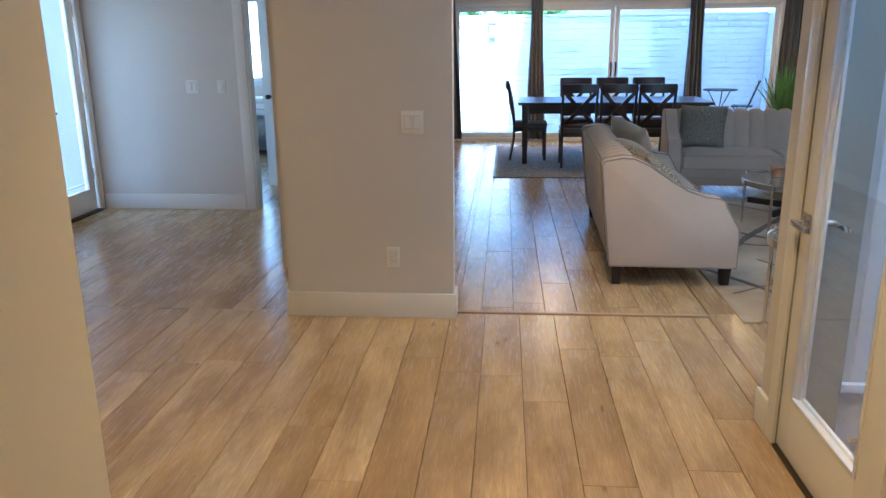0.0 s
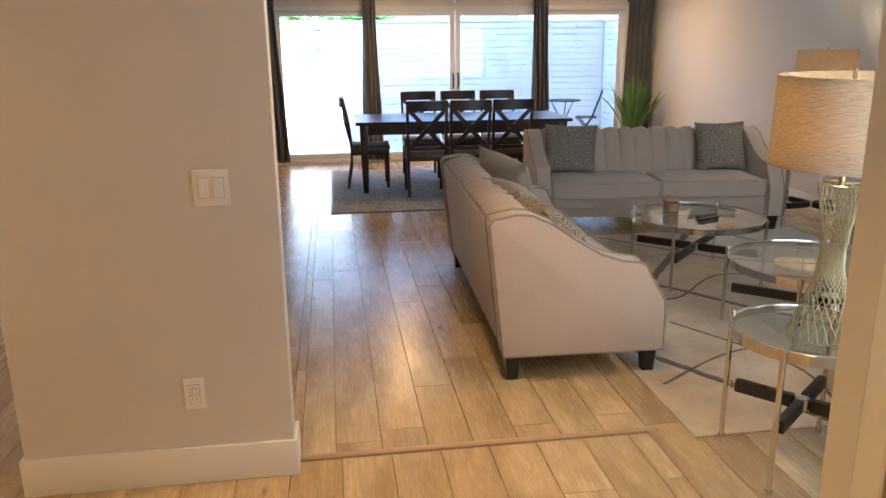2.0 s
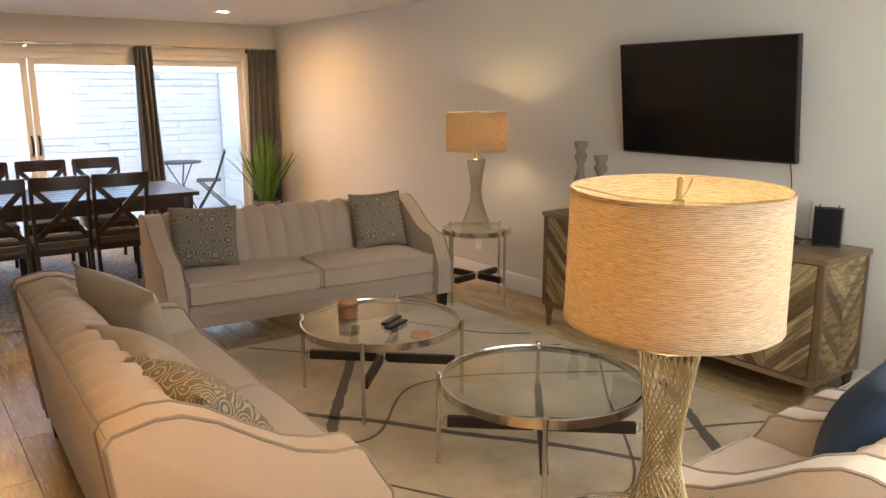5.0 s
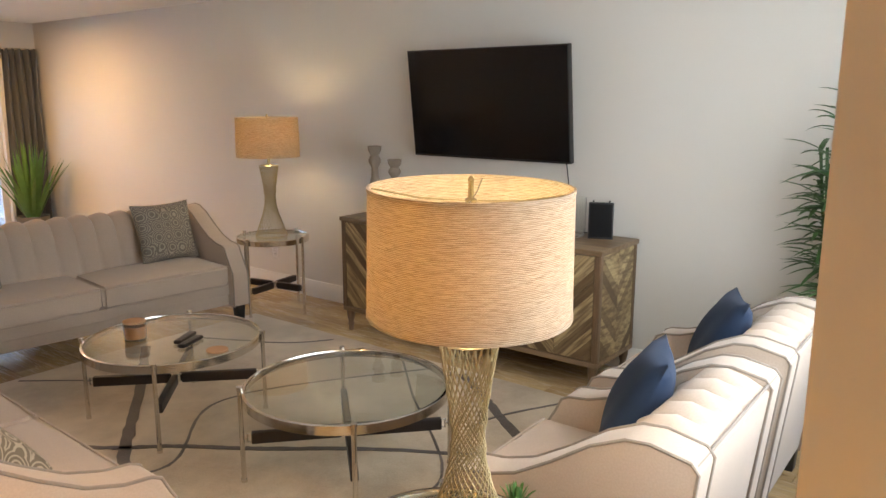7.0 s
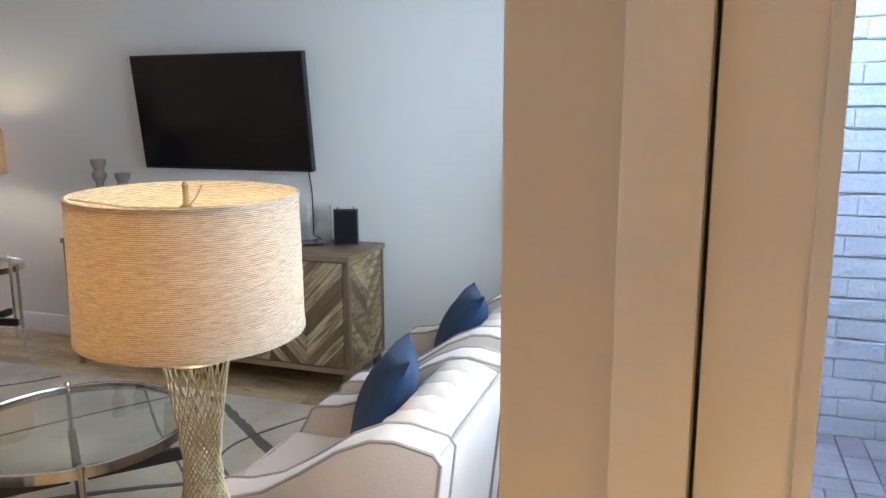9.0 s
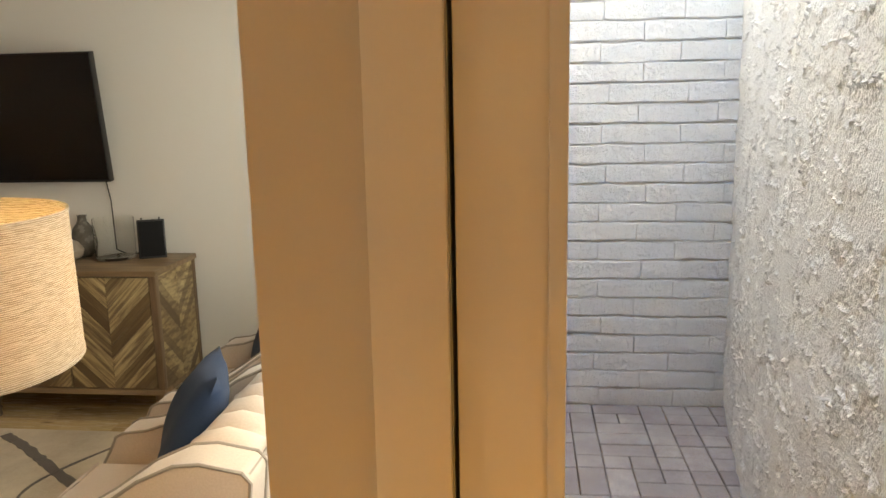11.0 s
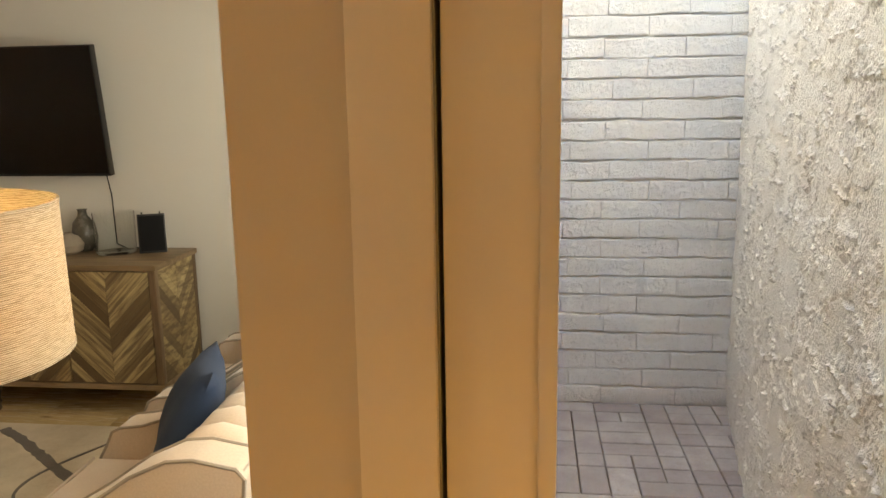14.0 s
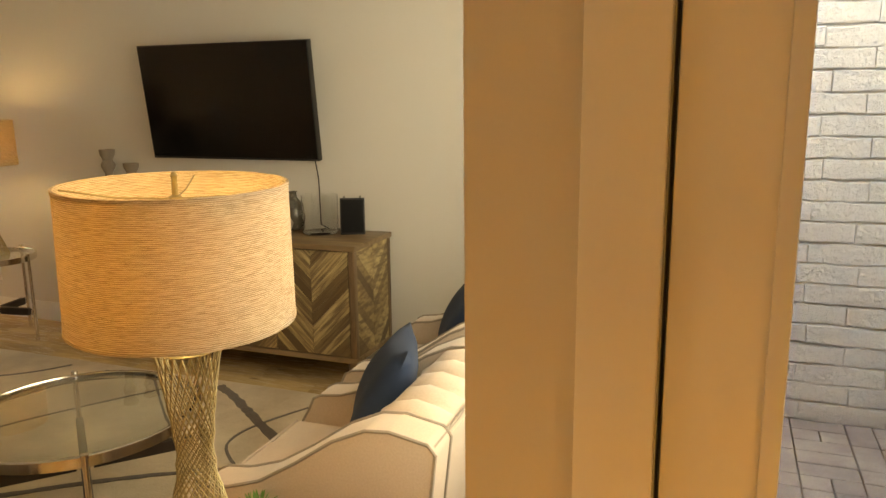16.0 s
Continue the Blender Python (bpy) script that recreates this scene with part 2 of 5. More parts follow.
setting("wall_grey", boxes((-3.66, -2.05, 7.37, 7.49, 0, CEIL), (-2.05, -1.22, 7.37, 7.49, 2.06, CEIL), (-1.22, XL - 0.01, 7.37, 7.49, 0, CEIL)), wall_paint, "greige painted wall with an open doorway")
setting("wall_bedroom", boxes((-4.6, -4.48, 7.49, 11.6, 0, CEIL), (-4.48, -3.95, 11.48, 11.6, 0, CEIL), (-2.95, XL - 0.01, 11.48, 11.6, 0, CEIL), (-3.95, -2.95, 11.48, 11.6, 0, 0.95), (-3.95, -2.95, 11.48, 11.6, 2.15, CEIL)), wall_paint, "pale painted room wall with a bright window")
setting("ceiling", boxes((-4.6, DX2 - 0.02, -1.32, SY, CEIL, CEIL + 0.12), (-4.6, XW + 0.15, SY, YW + 0.2, CEIL, CEIL + 0.12)), ceiling_paint, "flat white ceiling")


def run_of_baseboard(name, spans):
    setting(name, boxes(*[(*s, 0.0, 0.143) for s in spans], bevel=0.004), trim_paint, "tall white painted baseboard", "baseboard")


BT = 0.015
run_of_baseboard("baseboard_pier", [(-0.965, 0.0, 4.56, 4.575), (-0.965, -0.95, 4.575, 5.5), (-0.015, 0.0, 4.575, 4.715)])
run_of_baseboard("baseboard_living", [(XL, XL + BT, 5.6, YW), (XW - BT, XW, SY2, YW), (XL + BT, -0.58, YW - BT, YW), (4.34, XW - BT, YW - BT, YW), (DX + 0.01, XW - BT, SY2, SY2 + BT)])
run_of_baseboard("baseboard_hall", [(DX - BT, DX, -1.2, D0 - 0.10), (-0.2, -0.2 + BT, -1.2, 1.335), (-0.335, -0.185, 1.335, 1.335 + BT), (DX - BT, DX, 3.346, SY2 + BT)])
run_of_baseboard("baseboard_foyer", [(-3.54, -3.525, 1.2, 6.44), (-3.52, -2.15, 7.355, 7.37)])

# ---- floor ----
setting("floor", boxes((-4.5, DX2 - 0.02, -1.2, SY, -0.12, -0.012), (-4.5, XW, SY, YW + 0.2, -0.12, -0.012)), subfloor, "floor of warm oak-look planks", "floor")
floor_ob = bpy.data.objects["floor"]
HALL_W, LIVING_W, PL, GAP = 0.193, 0.183, 1.22, 0.0022
plank_mesh = {}


def plank_bm(w, l, bm=None, x=0.0, y=0.0):
    bm = bm or bmesh.new()
    c = 0.0012
    lo = [bm.verts.new((x + a, y + b, -0.011)) for a, b in ((0, 0), (w, 0), (w, l), (0, l))]
    md = [bm.verts.new((x + a, y + b, -c)) for a, b in ((0, 0), (w, 0), (w, l), (0, l))]
    up = [bm.verts.new((x + a, y + b, 0)) for a, b in ((c, c), (w - c, c), (w - c, l - c), (c, l - c))]
    for p, q in ((lo, md), (md, up)):
        for i in range(4):
            bm.faces.new((p[i], p[(i + 1) % 4], q[(i + 1) % 4], q[i]))
    bm.faces.new(up)
    return bm


def indoors(x, y):
    if y < 1.2:
        return -0.25 < x < DX
    if y < SY2:
        return -3.54 < x < DX
    if y < 7.4:
        return -3.54 < x < XW
    return x < XW


def lay_planks():
    """Two fields of planks meet at a flat moulding between hall and living room."""
    rng = random.Random(4)
    rest = bmesh.new()
    made = 0
    fields = ((HALL_W, 0.16 - 24 * HALL_W, -4.4, 1.42, -1.2, 4.651), (LIVING_W, 0.137 - 26 * LIVING_W, -0.0, 1.42, 4.685, YW + 0.12), (LIVING_W, 0.137 - 26 * LIVING_W, 1.42, XW, SY - 0.03, YW + 0.12), (LIVING_W, 0.137 - 26 * LIVING_W, -4.4, 0.0, 4.651, YW + 0.12))
    for width, x, x_min, x_max, y_min, y_max in fields:
        while x < x_max:
            x0, x1 = max(x, x_min), min(x + width, x_max)
            x += width
            if x1 - x0 < 0.012:
                continue
            y = y_min - rng.uniform(0, PL)
            while y < y_max:
                a, b = max(y, y_min), min(y + PL, y_max)
                y += PL
                mid = (x0 + x1) / 2
                if b - a < 0.03 or not (indoors(mid, (a + b) / 2) or indoors(mid, a + 0.1) or indoors(mid, b - 0.1)):
                    continue
                if -1.0 < x0 < 1.9 and 0.9 < b and a < 9.4 and made < 300:
                    key = (round(x1 - x0, 3), round(b - a, 3))
                    if key not in plank_mesh:
                        plank_mesh[key] = mesh_of("plank", plank_bm(x1 - x0 - GAP, b - a - GAP), oak_plank, 0)
                    ob = new("plank", plank_mesh[key])
                    ob.location = (x0, a, 0)
                    ob.parent = floor_ob
                    made += 1
                else:
                    plank_bm(x1 - x0 - GAP, b - a - GAP, rest, x0, a)
    tagged(part("plank_field", rest, oak_plank, floor_ob, smooth=0), kind="stuff")


wood_strip = surface("oak_moulding", (0.44, 0.29, 0.16), 0.4, var=0.2, big=2, fine=20, scale=(1, 12, 1))
setting("trim_threshold", boxes((0.0, 1.45, 4.655, 4.69, -0.01, 0.006), (1.405, 1.44, SY2, 4.655, -0.01, 0.006), bevel=0.003), wood_strip, "flat oak transition strip in the floor", "trim")

# ---- more materials ----


def fabric(name, base, weave=900.0, var=0.08, sheen=0.25, relief=0.25):
    m, t, b = nodes_of(name)
    v = coords(t)
    w1 = add(t, "TexWave", Scale=weave / 6.28)
    w2 = add(t, "TexWave", Scale=weave / 6.28)
    w1.bands_direction, w2.bands_direction = "DIAGONAL", "Z"
    t.links.new(v, w1.inputs["Vector"])
    t.links.new(v, w2.inputs["Vector"])
    blot, fine = noise_of(t, v, 3.0, 4), noise_of(t, v, 160, 3)
    lo, hi = tuple(c * (1 - var) for c in base), tuple(min(1, c * (1 + var)) for c in base)
    c = mix(t, 0.5, ramp(t, blot, (0.3, lo), (0.7, hi)), ramp(t, fine, (0.35, lo), (0.65, hi)))
    t.links.new(c, b.inputs["Base Color"])
    b.inputs["Roughness"].default_value, b.inputs["Sheen Weight"].default_value = 0.9, sheen
    h = mix(t, 0.5, w1.outputs["Color"], w2.outputs["Color"])
    bump(t, b, mix(t, 0.5, h, fine), relief, 0.0015)
    return m


def wood(name, base, dark, rough=0.4, along="X", scale=1.0):
    m, t, b = nodes_of(name)
    oi = t.nodes.new("ShaderNodeObjectInfo")
    s = {"X": (1.2, 14, 14), "Y": (14, 1.2, 14), "Z": (14, 14, 1.2)}[along]
    v0 = coords(t, tuple(k * scale for k in s))
    sh = t.nodes.new("ShaderNodeVectorMath")
    sh.operation = "MULTIPLY_ADD"
    sh.inputs[1].default_value = (23, 41, 17)
    t.links.new(oi.outputs["Random"], sh.inputs[0])
    t.links.new(v0, sh.inputs[2])
    g, c2 = noise_of(t, sh.outputs[0], 2.2, 6, 0.65), noise_of(t, sh.outputs[0], 0.6, 3)
    c = mix(t, ramp(t, g, (0.35, 0.85), (0.65, 0.0)), base, dark)
    c = mix(t, ramp(t, c2, (0.4, 0.45), (0.62, 0.0)), c, dark)
    tone = ramp(t, oi.outputs["Random"], (0.0, 0.72), (1.0, 1.12))
    c = mix(t, 1.0, c, tone, "MULTIPLY")
    t.links.new(c, b.inputs["Base Color"])
    b.inputs["Roughness"].default_value = rough
    bump(t, b, g, 0.2, 0.002)
    return m


def linen_shade():
    m, t, b = nodes_of("linen_shade")
    v = coords(t, (1, 1, 1))
    w = add(t, "TexWave", Scale=85.0, Distortion=2.0)
    w.inputs["Detail"].default_value = 3
    w.inputs["Detail Scale"].default_value = 2.5
    w.bands_direction = "Z"
    t.links.new(v, w.inputs["Vector"])
    streak = noise_of(t, coords(t, (34, 34, 480)), 1.0, 4)
    blot = noise_of(t, coords(t, (12, 12, 90)), 1.0, 3)
    thread = mix(t, 0.45, w.outputs["Color"], ramp(t, streak, (0.36, 0.0), (0.62, 1.0)))
    c = ramp(t, thread, (0.2, (0.20, 0.145, 0.09)), (0.75, (0.68, 0.59, 0.45)))
    c = mix(t, ramp(t, blot, (0.4, 0.35), (0.65, 0.0)), c, (0.50, 0.40, 0.29))
    t.links.new(c, b.inputs["Base Color"])
    b.inputs["Roughness"].default_value = 0.9
    tr = t.nodes.new("ShaderNodeBsdfTranslucent")
    t.links.new(mix(t, 0.5, c, (0.95, 0.66, 0.34)), tr.inputs["Color"])
    ms = t.nodes.new("ShaderNodeMixShader")
    ms.inputs[0].default_value = 0.36
    t.links.new(b.outputs[0], ms.inputs[1])
    t.links.new(tr.outputs[0], ms.inputs[2])
    t.links.new(ms.outputs[0], t.nodes["Material Output"].inputs["Surface"])
    bump(t, b, thread, 0.8, 0.003)
    return m


def glow(name, colour, strength):
    m, t, b = nodes_of(name)
    b.inputs["Base Color"].default_value = (*colour, 1)
    b.inputs["Emission Color"].default_value = (*colour, 1)
    b.inputs["Emission Strength"].default_value = strength
    return m


def medallion(name, a, c2):
    """Woven cloth with a raised pattern of rings."""
    m, t, b = nodes_of(name)
    v = coords(t, (1, 1, 1))
    vo = add(t, "TexVoronoi", Scale=12.0, Randomness=0.25)
    t.links.new(v, vo.inputs["Vector"])
    ring = t.nodes.new("ShaderNodeMath")
    ring.operation = "MULTIPLY"
    ring.inputs[1].default_value = 46
    t.links.new(vo.outputs["Distance"], ring.inputs[0])
    s = t.nodes.new("ShaderNodeMath")
    s.operation = "SINE"
    t.links.new(ring.outputs[0], s.inputs[0])
    fac = ramp(t, s.outputs[0], (0.25, 0.0), (0.55, 1.0))
    fine = noise_of(t, v, 220, 3)
    c = mix(t, fac, mix(t, fine, a, tuple(k * 0.8 for k in a)), c2)
    t.links.new(c, b.inputs["Base Color"])
    b.inputs["Roughness"].default_value = 0.85
    bump(t, b, mix(t, 0.3, fac, fine), 0.5, 0.003)
    return m


def rug_pile(name, a, b_, scale, stripe=0.0):
    m, t, b = nodes_of(name)
    v = coords(t)
    cloud, fine = noise_of(t, v, 1.6, 5, 0.6), noise_of(t, v, 130, 4)
    c = ramp(t, cloud, (0.36, a), (0.62, b_))
    c = mix(t, 0.35, c, mix(t, fine, tuple(k * 0.7 for k in a), b_))
    if stripe:
        br = add(t, "TexNoise", Scale=1.0, Detail=3.0)
        t.links.new(coords(t, (34, 9, 1)), br.inputs["Vector"])
        br2 = add(t, "TexNoise", Scale=1.0, Detail=3.0)
        t.links.new(coords(t, (9, 34, 1)), br2.inputs["Vector"])
        k = mix(t, 0.5, br.outputs["Fac"], br2.outputs["Fac"])
        c = mix(t, ramp(t, k, (0.47, stripe), (0.53, 0.0)), c, (0.16, 0.16, 0.165))
    t.links.new(c, b.inputs["Base Color"])
    b.inputs["Roughness"].default_value, b.inputs["Sheen Weight"].default_value = 0.95, 0.3
    bump(t, b, mix(t, 0.5, cloud, fine), 0.6, 0.006)
    return m


sofa_cloth = fabric("sofa_cloth", (0.50, 0.405, 0.325))
pipe_cloth = fabric("piping_cloth", (0.27, 0.225, 0.185))
grey_cloth = fabric("taupe_cushion_cloth", (0.35, 0.29, 0.225))
blue_cloth = fabric("navy_cloth", (0.008, 0.023, 0.058), sheen=0.03)
curtain_cloth = fabric("curtain_cloth", (0.085, 0.09, 0.10), var=0.15)
seat_cloth = fabric("seat_cloth", (0.13, 0.10, 0.08))
ring_cloth = medallion("ring_cloth", (0.19, 0.165, 0.135), (0.36, 0.315, 0.255))
leaf_cloth = medallion("leaf_cloth", (0.22, 0.18, 0.125), (0.46, 0.39, 0.29))
black_wood = wood("black_wood", (0.022, 0.017, 0.014), (0.008, 0.006, 0.005), 0.35, "Z")
walnut = wood("dark_walnut", (0.055, 0.026, 0.016), (0.016, 0.008, 0.006), 0.3, "X")
walnut_up = wood("dark_walnut_upright", (0.055, 0.026, 0.016), (0.016, 0.008, 0.006), 0.32, "Z")
mango = wood("mango_wood", (0.36, 0.25, 0.145), (0.15, 0.09, 0.045), 0.5, "Y")
mango_top = wood("mango_wood_top", (0.36, 0.245, 0.14), (0.17, 0.10, 0.05), 0.45, "Y")
leather = surface("espresso_leather", (0.022, 0.014, 0.011), 0.45, var=0.2, fine=120, relief=0.3)
gold_wire = surface("champagne_wire", (0.44, 0.36, 0.20), 0.32, 1.0, var=0.08, relief=0)
linen = linen_shade()
bulb_glow = glow("lit_bulb", (1.0, 0.78, 0.46), 5.0)
down_glow = glow("lit_downlight", (1.0, 0.92, 0.80), 9.0)
top_glass = glass("table_glass", (0.90, 0.97, 0.94))
clear_glass = glass("clear_glass", (0.98, 0.99, 0.98), ior=1.3)
screen_black = surface("screen_black", (0.004, 0.004, 0.005), 0.14, var=0.2, relief=0, **{"Specular IOR Level": 0.3})
display_black = surface("display_black", (0.006, 0.006, 0.007), 0.5, var=0.2, relief=0, **{"Specular IOR Level": 0.12})
frame_black = surface("frame_black", (0.012, 0.012, 0.013), 0.35, var=0.2, relief=0)
leaf_green = surface("leaf_green", (0.12, 0.26, 0.07), 0.45, var=0.45, big=7, fine=50, relief=0.1)
bamboo_green = surface("bamboo_green", (0.055, 0.13, 0.035), 0.5, var=0.5, big=9, fine=50, relief=0.1)
terracotta = surface("brown_pot", (0.30, 0.19, 0.13), 0.7, var=0.2, fine=70)
pot_grey = surface("grey_pot", (0.20, 0.19, 0.18), 0.6, var=0.2)
candle_wax = surface("amber_wax", (0.50, 0.23, 0.09), 0.5, var=0.1)
cork = surface("cork", (0.52, 0.29, 0.15), 0.8, var=0.15, fine=200)
vase_glaze = surface("brown_glaze", (0.11, 0.10, 0.085), 0.25, var=0.5, big=18, fine=60, relief=0.3)
whitewash = surface("whitewashed_wood", (0.29, 0.235, 0.185), 0.7, var=0.3, big=5, fine=40, scale=(1, 1, 0.2))
rug_cream = rug_pile("cream_pile", (0.33, 0.25, 0.165), (0.70, 0.59, 0.44), 1)
rug_line = rug_pile("charcoal_pile", (0.045, 0.036, 0.03), (0.13, 0.10, 0.085), 1)
rug_grey = rug_pile("grey_pile", (0.30, 0.31, 0.33), (0.46, 0.46, 0.46), 1, 0.85)
white_frame = surface("white_vinyl", (0.74, 0.75, 0.76), 0.4, var=0.03, relief=0)

# ---- seating ----


def arm_outline(d, h):
    k = d / 0.87
    pts = [(0.07, 0.13), (0.0, h - 0.045), (0.02, h - 0.02), (0.13, h), (0.20, h - 0.006), (0.30, h - 0.05), (0.42, h - 0.13), (0.54, h - 0.20), (0.65, h - 0.235), (0.735, h - 0.245), (0.765, h - 0.26), (0.79, h - 0.31), (0.83, h - 0.375), (0.865, h - 0.43), (0.87, h - 0.47), (0.87, 0.13)]
    return [(y * k, z) for y, z in pts]


def settee(name, label, category, length, m, cushions, ribs, depth=0.87, h=0.82, group=""):
    """Upholstered seat: scooped arms with piping, a channelled back, loose cushions, block feet. x along it, y to its front."""
    s = thing(name, label, category, m, group)
    at = 0.13
    arm = arm_outline(depth, h)
    turn = Matrix.Rotation(radians(90), 4, "Z")
    for x0, out in ((0, 0.0), (length - at, at)):
        bm = prism(arm, 0, at, 0.012)
        for v in bm.verts:
            v.co = Vector((x0 + at - v.co.y, v.co.x, v.co.z))
        a = part("arm", bm, sofa_cloth, s)
        for e in (0.004, at - 0.004):
            bm = tube(bmesh.new(), [(x0 + e, y, z) for y, z in arm], 0.0055, 6, closed=True)
            part("piping", bm, pipe_cloth, a, "dark taupe piping")
    # channelled back
    bm = bmesh.new()
    prof = [(0.33, 0.40), (0.30, 0.55), (0.265, 0.70), (0.235, h - 0.06), (0.19, h - 0.012), (0.13, h + 0.002), (0.07, h - 0.012), (0.022, h - 0.04), (0.012, h - 0.12)]
    x0, x1 = at, length - at
    steps = ribs * 8
    grid = []
    for i in range(steps + 1):
        u = i / steps
        puff = 0.034 * abs(math.sin(math.pi * u * ribs)) ** 0.6
        row = []
        for j, (y, z) in enumerate(prof):
            w = 1.0 if 0 < j < len(prof) - 2 else 0.2
            ny, nz = (0.9, 0.25) if j < 4 else (0.3, 0.9)
            row.append(bm.verts.new((x0 + (x1 - x0) * u, y + (puff - 0.024) * w * ny, z + (puff - 0.024) * w * nz)))
        grid.append(row)
    for p, q in zip(grid, grid[1:]):
        for j in range(len(prof) - 1):
            bm.faces.new((p[j], q[j], q[j + 1], p[j + 1]))
    part("channel_back", bm, sofa_cloth, s, smooth=70)
    bm = boxes((0.02, length - 0.02, 0.004, 0.05, 0.13, h - 0.05), bevel=0.012)
    for v in bm.verts:
        v.co.y += 0.07 * (h - 0.05 - v.co.z) / (h - 0.18)
    part("back_panel", bm, sofa_cloth, s)
    bm = tube(bmesh.new(), [(at * 0.2, 0.012, h - 0.035), (length - at * 0.2, 0.012, h - 0.035)], 0.005, 6)
    part("piping", bm, pipe_cloth, s, "dark taupe piping")
    part("base", boxes((at - 0.01, length - at + 0.01, 0.09, depth - 0.075, 0.13, 0.21), (at - 0.01, length - at + 0.01, 0.09, depth - 0.06, 0.21, 0.29), bevel=0.012), sofa_cloth, s)
    w = (length - 2 * at) / cushions
    for i in range(cushions):
        a, b = at + i * w + 0.003, at + (i + 1) * w - 0.003
        bm = bmesh.new()
        box(bm, a, b, 0.27, depth - 0.04, 0.285, 0.435)
        bmesh.ops.subdivide_edges(bm, edges=bm.edges[:], cuts=5, use_grid_fill=True)
        for v in bm.verts:
            u, t = (v.co.x - a) / (b - a) * 2 - 1, (v.co.y - 0.27) / (depth - 0.31) * 2 - 1
            if v.co.z > 0.36:
                v.co.z += 0.028 * (1 - u ** 4) * (1 - t ** 4)
            v.co.y += 0.012 * (1 - u ** 2) * (1 if t > 0.9 else 0)
        bmesh.ops.bevel(bm, geom=[e for e in bm.edges if e.calc_face_angle(0) > 1.0], offset=0.02, segments=3, affect="EDGES")
        c = part("seat_cushion", bm, sofa_cloth, s, smooth=60)
        for z in (0.432, 0.29):
            bm = tube(bmesh.new(), [(a + 0.012, depth - 0.036, z), (b - 0.012, depth - 0.036, z)], 0.0045, 6)
            part("welt", bm, sofa_cloth, c)
    for x in (0.06, length - 0.06):
        for y in (0.12, depth - 0.055):
            bm = bmesh.new()
            box(bm, x - 0.035, x + 0.035, y - 0.035, y + 0.035, 0.0, 0.135, 0.004)
            for v in bm.verts:
                if v.co.z < 0.05:
                    v.co.x, v.co.y = x + (v.co.x - x) * 0.75, y + (v.co.y - y) * 0.75
            part("foot", bm, black_wood, s, "black tapered wooden foot")
    return s


def pillow(name, label, material, m, w=0.46, h=0.46, t=0.15, group=""):
    """A square scatter cushion with pointed corners; it stands in x and z, thick along y."""
    bm = bmesh.new()
    n = 14
    sides = []
    for side in (1, -1):
        g = []
        for i in range(n + 1):
            row = []
            for j in range(n + 1):
                u, v = i / n * 2 - 1, j / n * 2 - 1
                e = (1 - u ** 2) * (1 - v ** 2)
                pinch = 1 - 0.07 * (1 - abs(u) ** 2) * abs(v) ** 3
                pinch2 = 1 - 0.07 * (1 - abs(v) ** 2) * abs(u) ** 3
                d = t / 2 * e ** 0.42 + 0.008 * math.sin(5 * u + 3 * v * side) * e
                row.append(bm.verts.new((w / 2 * u * pinch2, side * d, h / 2 + h / 2 * v * pinch)))
            g.append(row)
        for p, q in zip(g, g[1:]):
            for j in range(n):
                bm.faces.new((p[j], q[j], q[j + 1], p[j + 1]))
        sides.append(g)
    bmesh.ops.remove_doubles(bm, verts=bm.verts, dist=0.002)
    ob = part(name, bm, material, None, smooth=80)
    ob.matrix_basis = m
    return tagged(ob, label, "cushion", group)


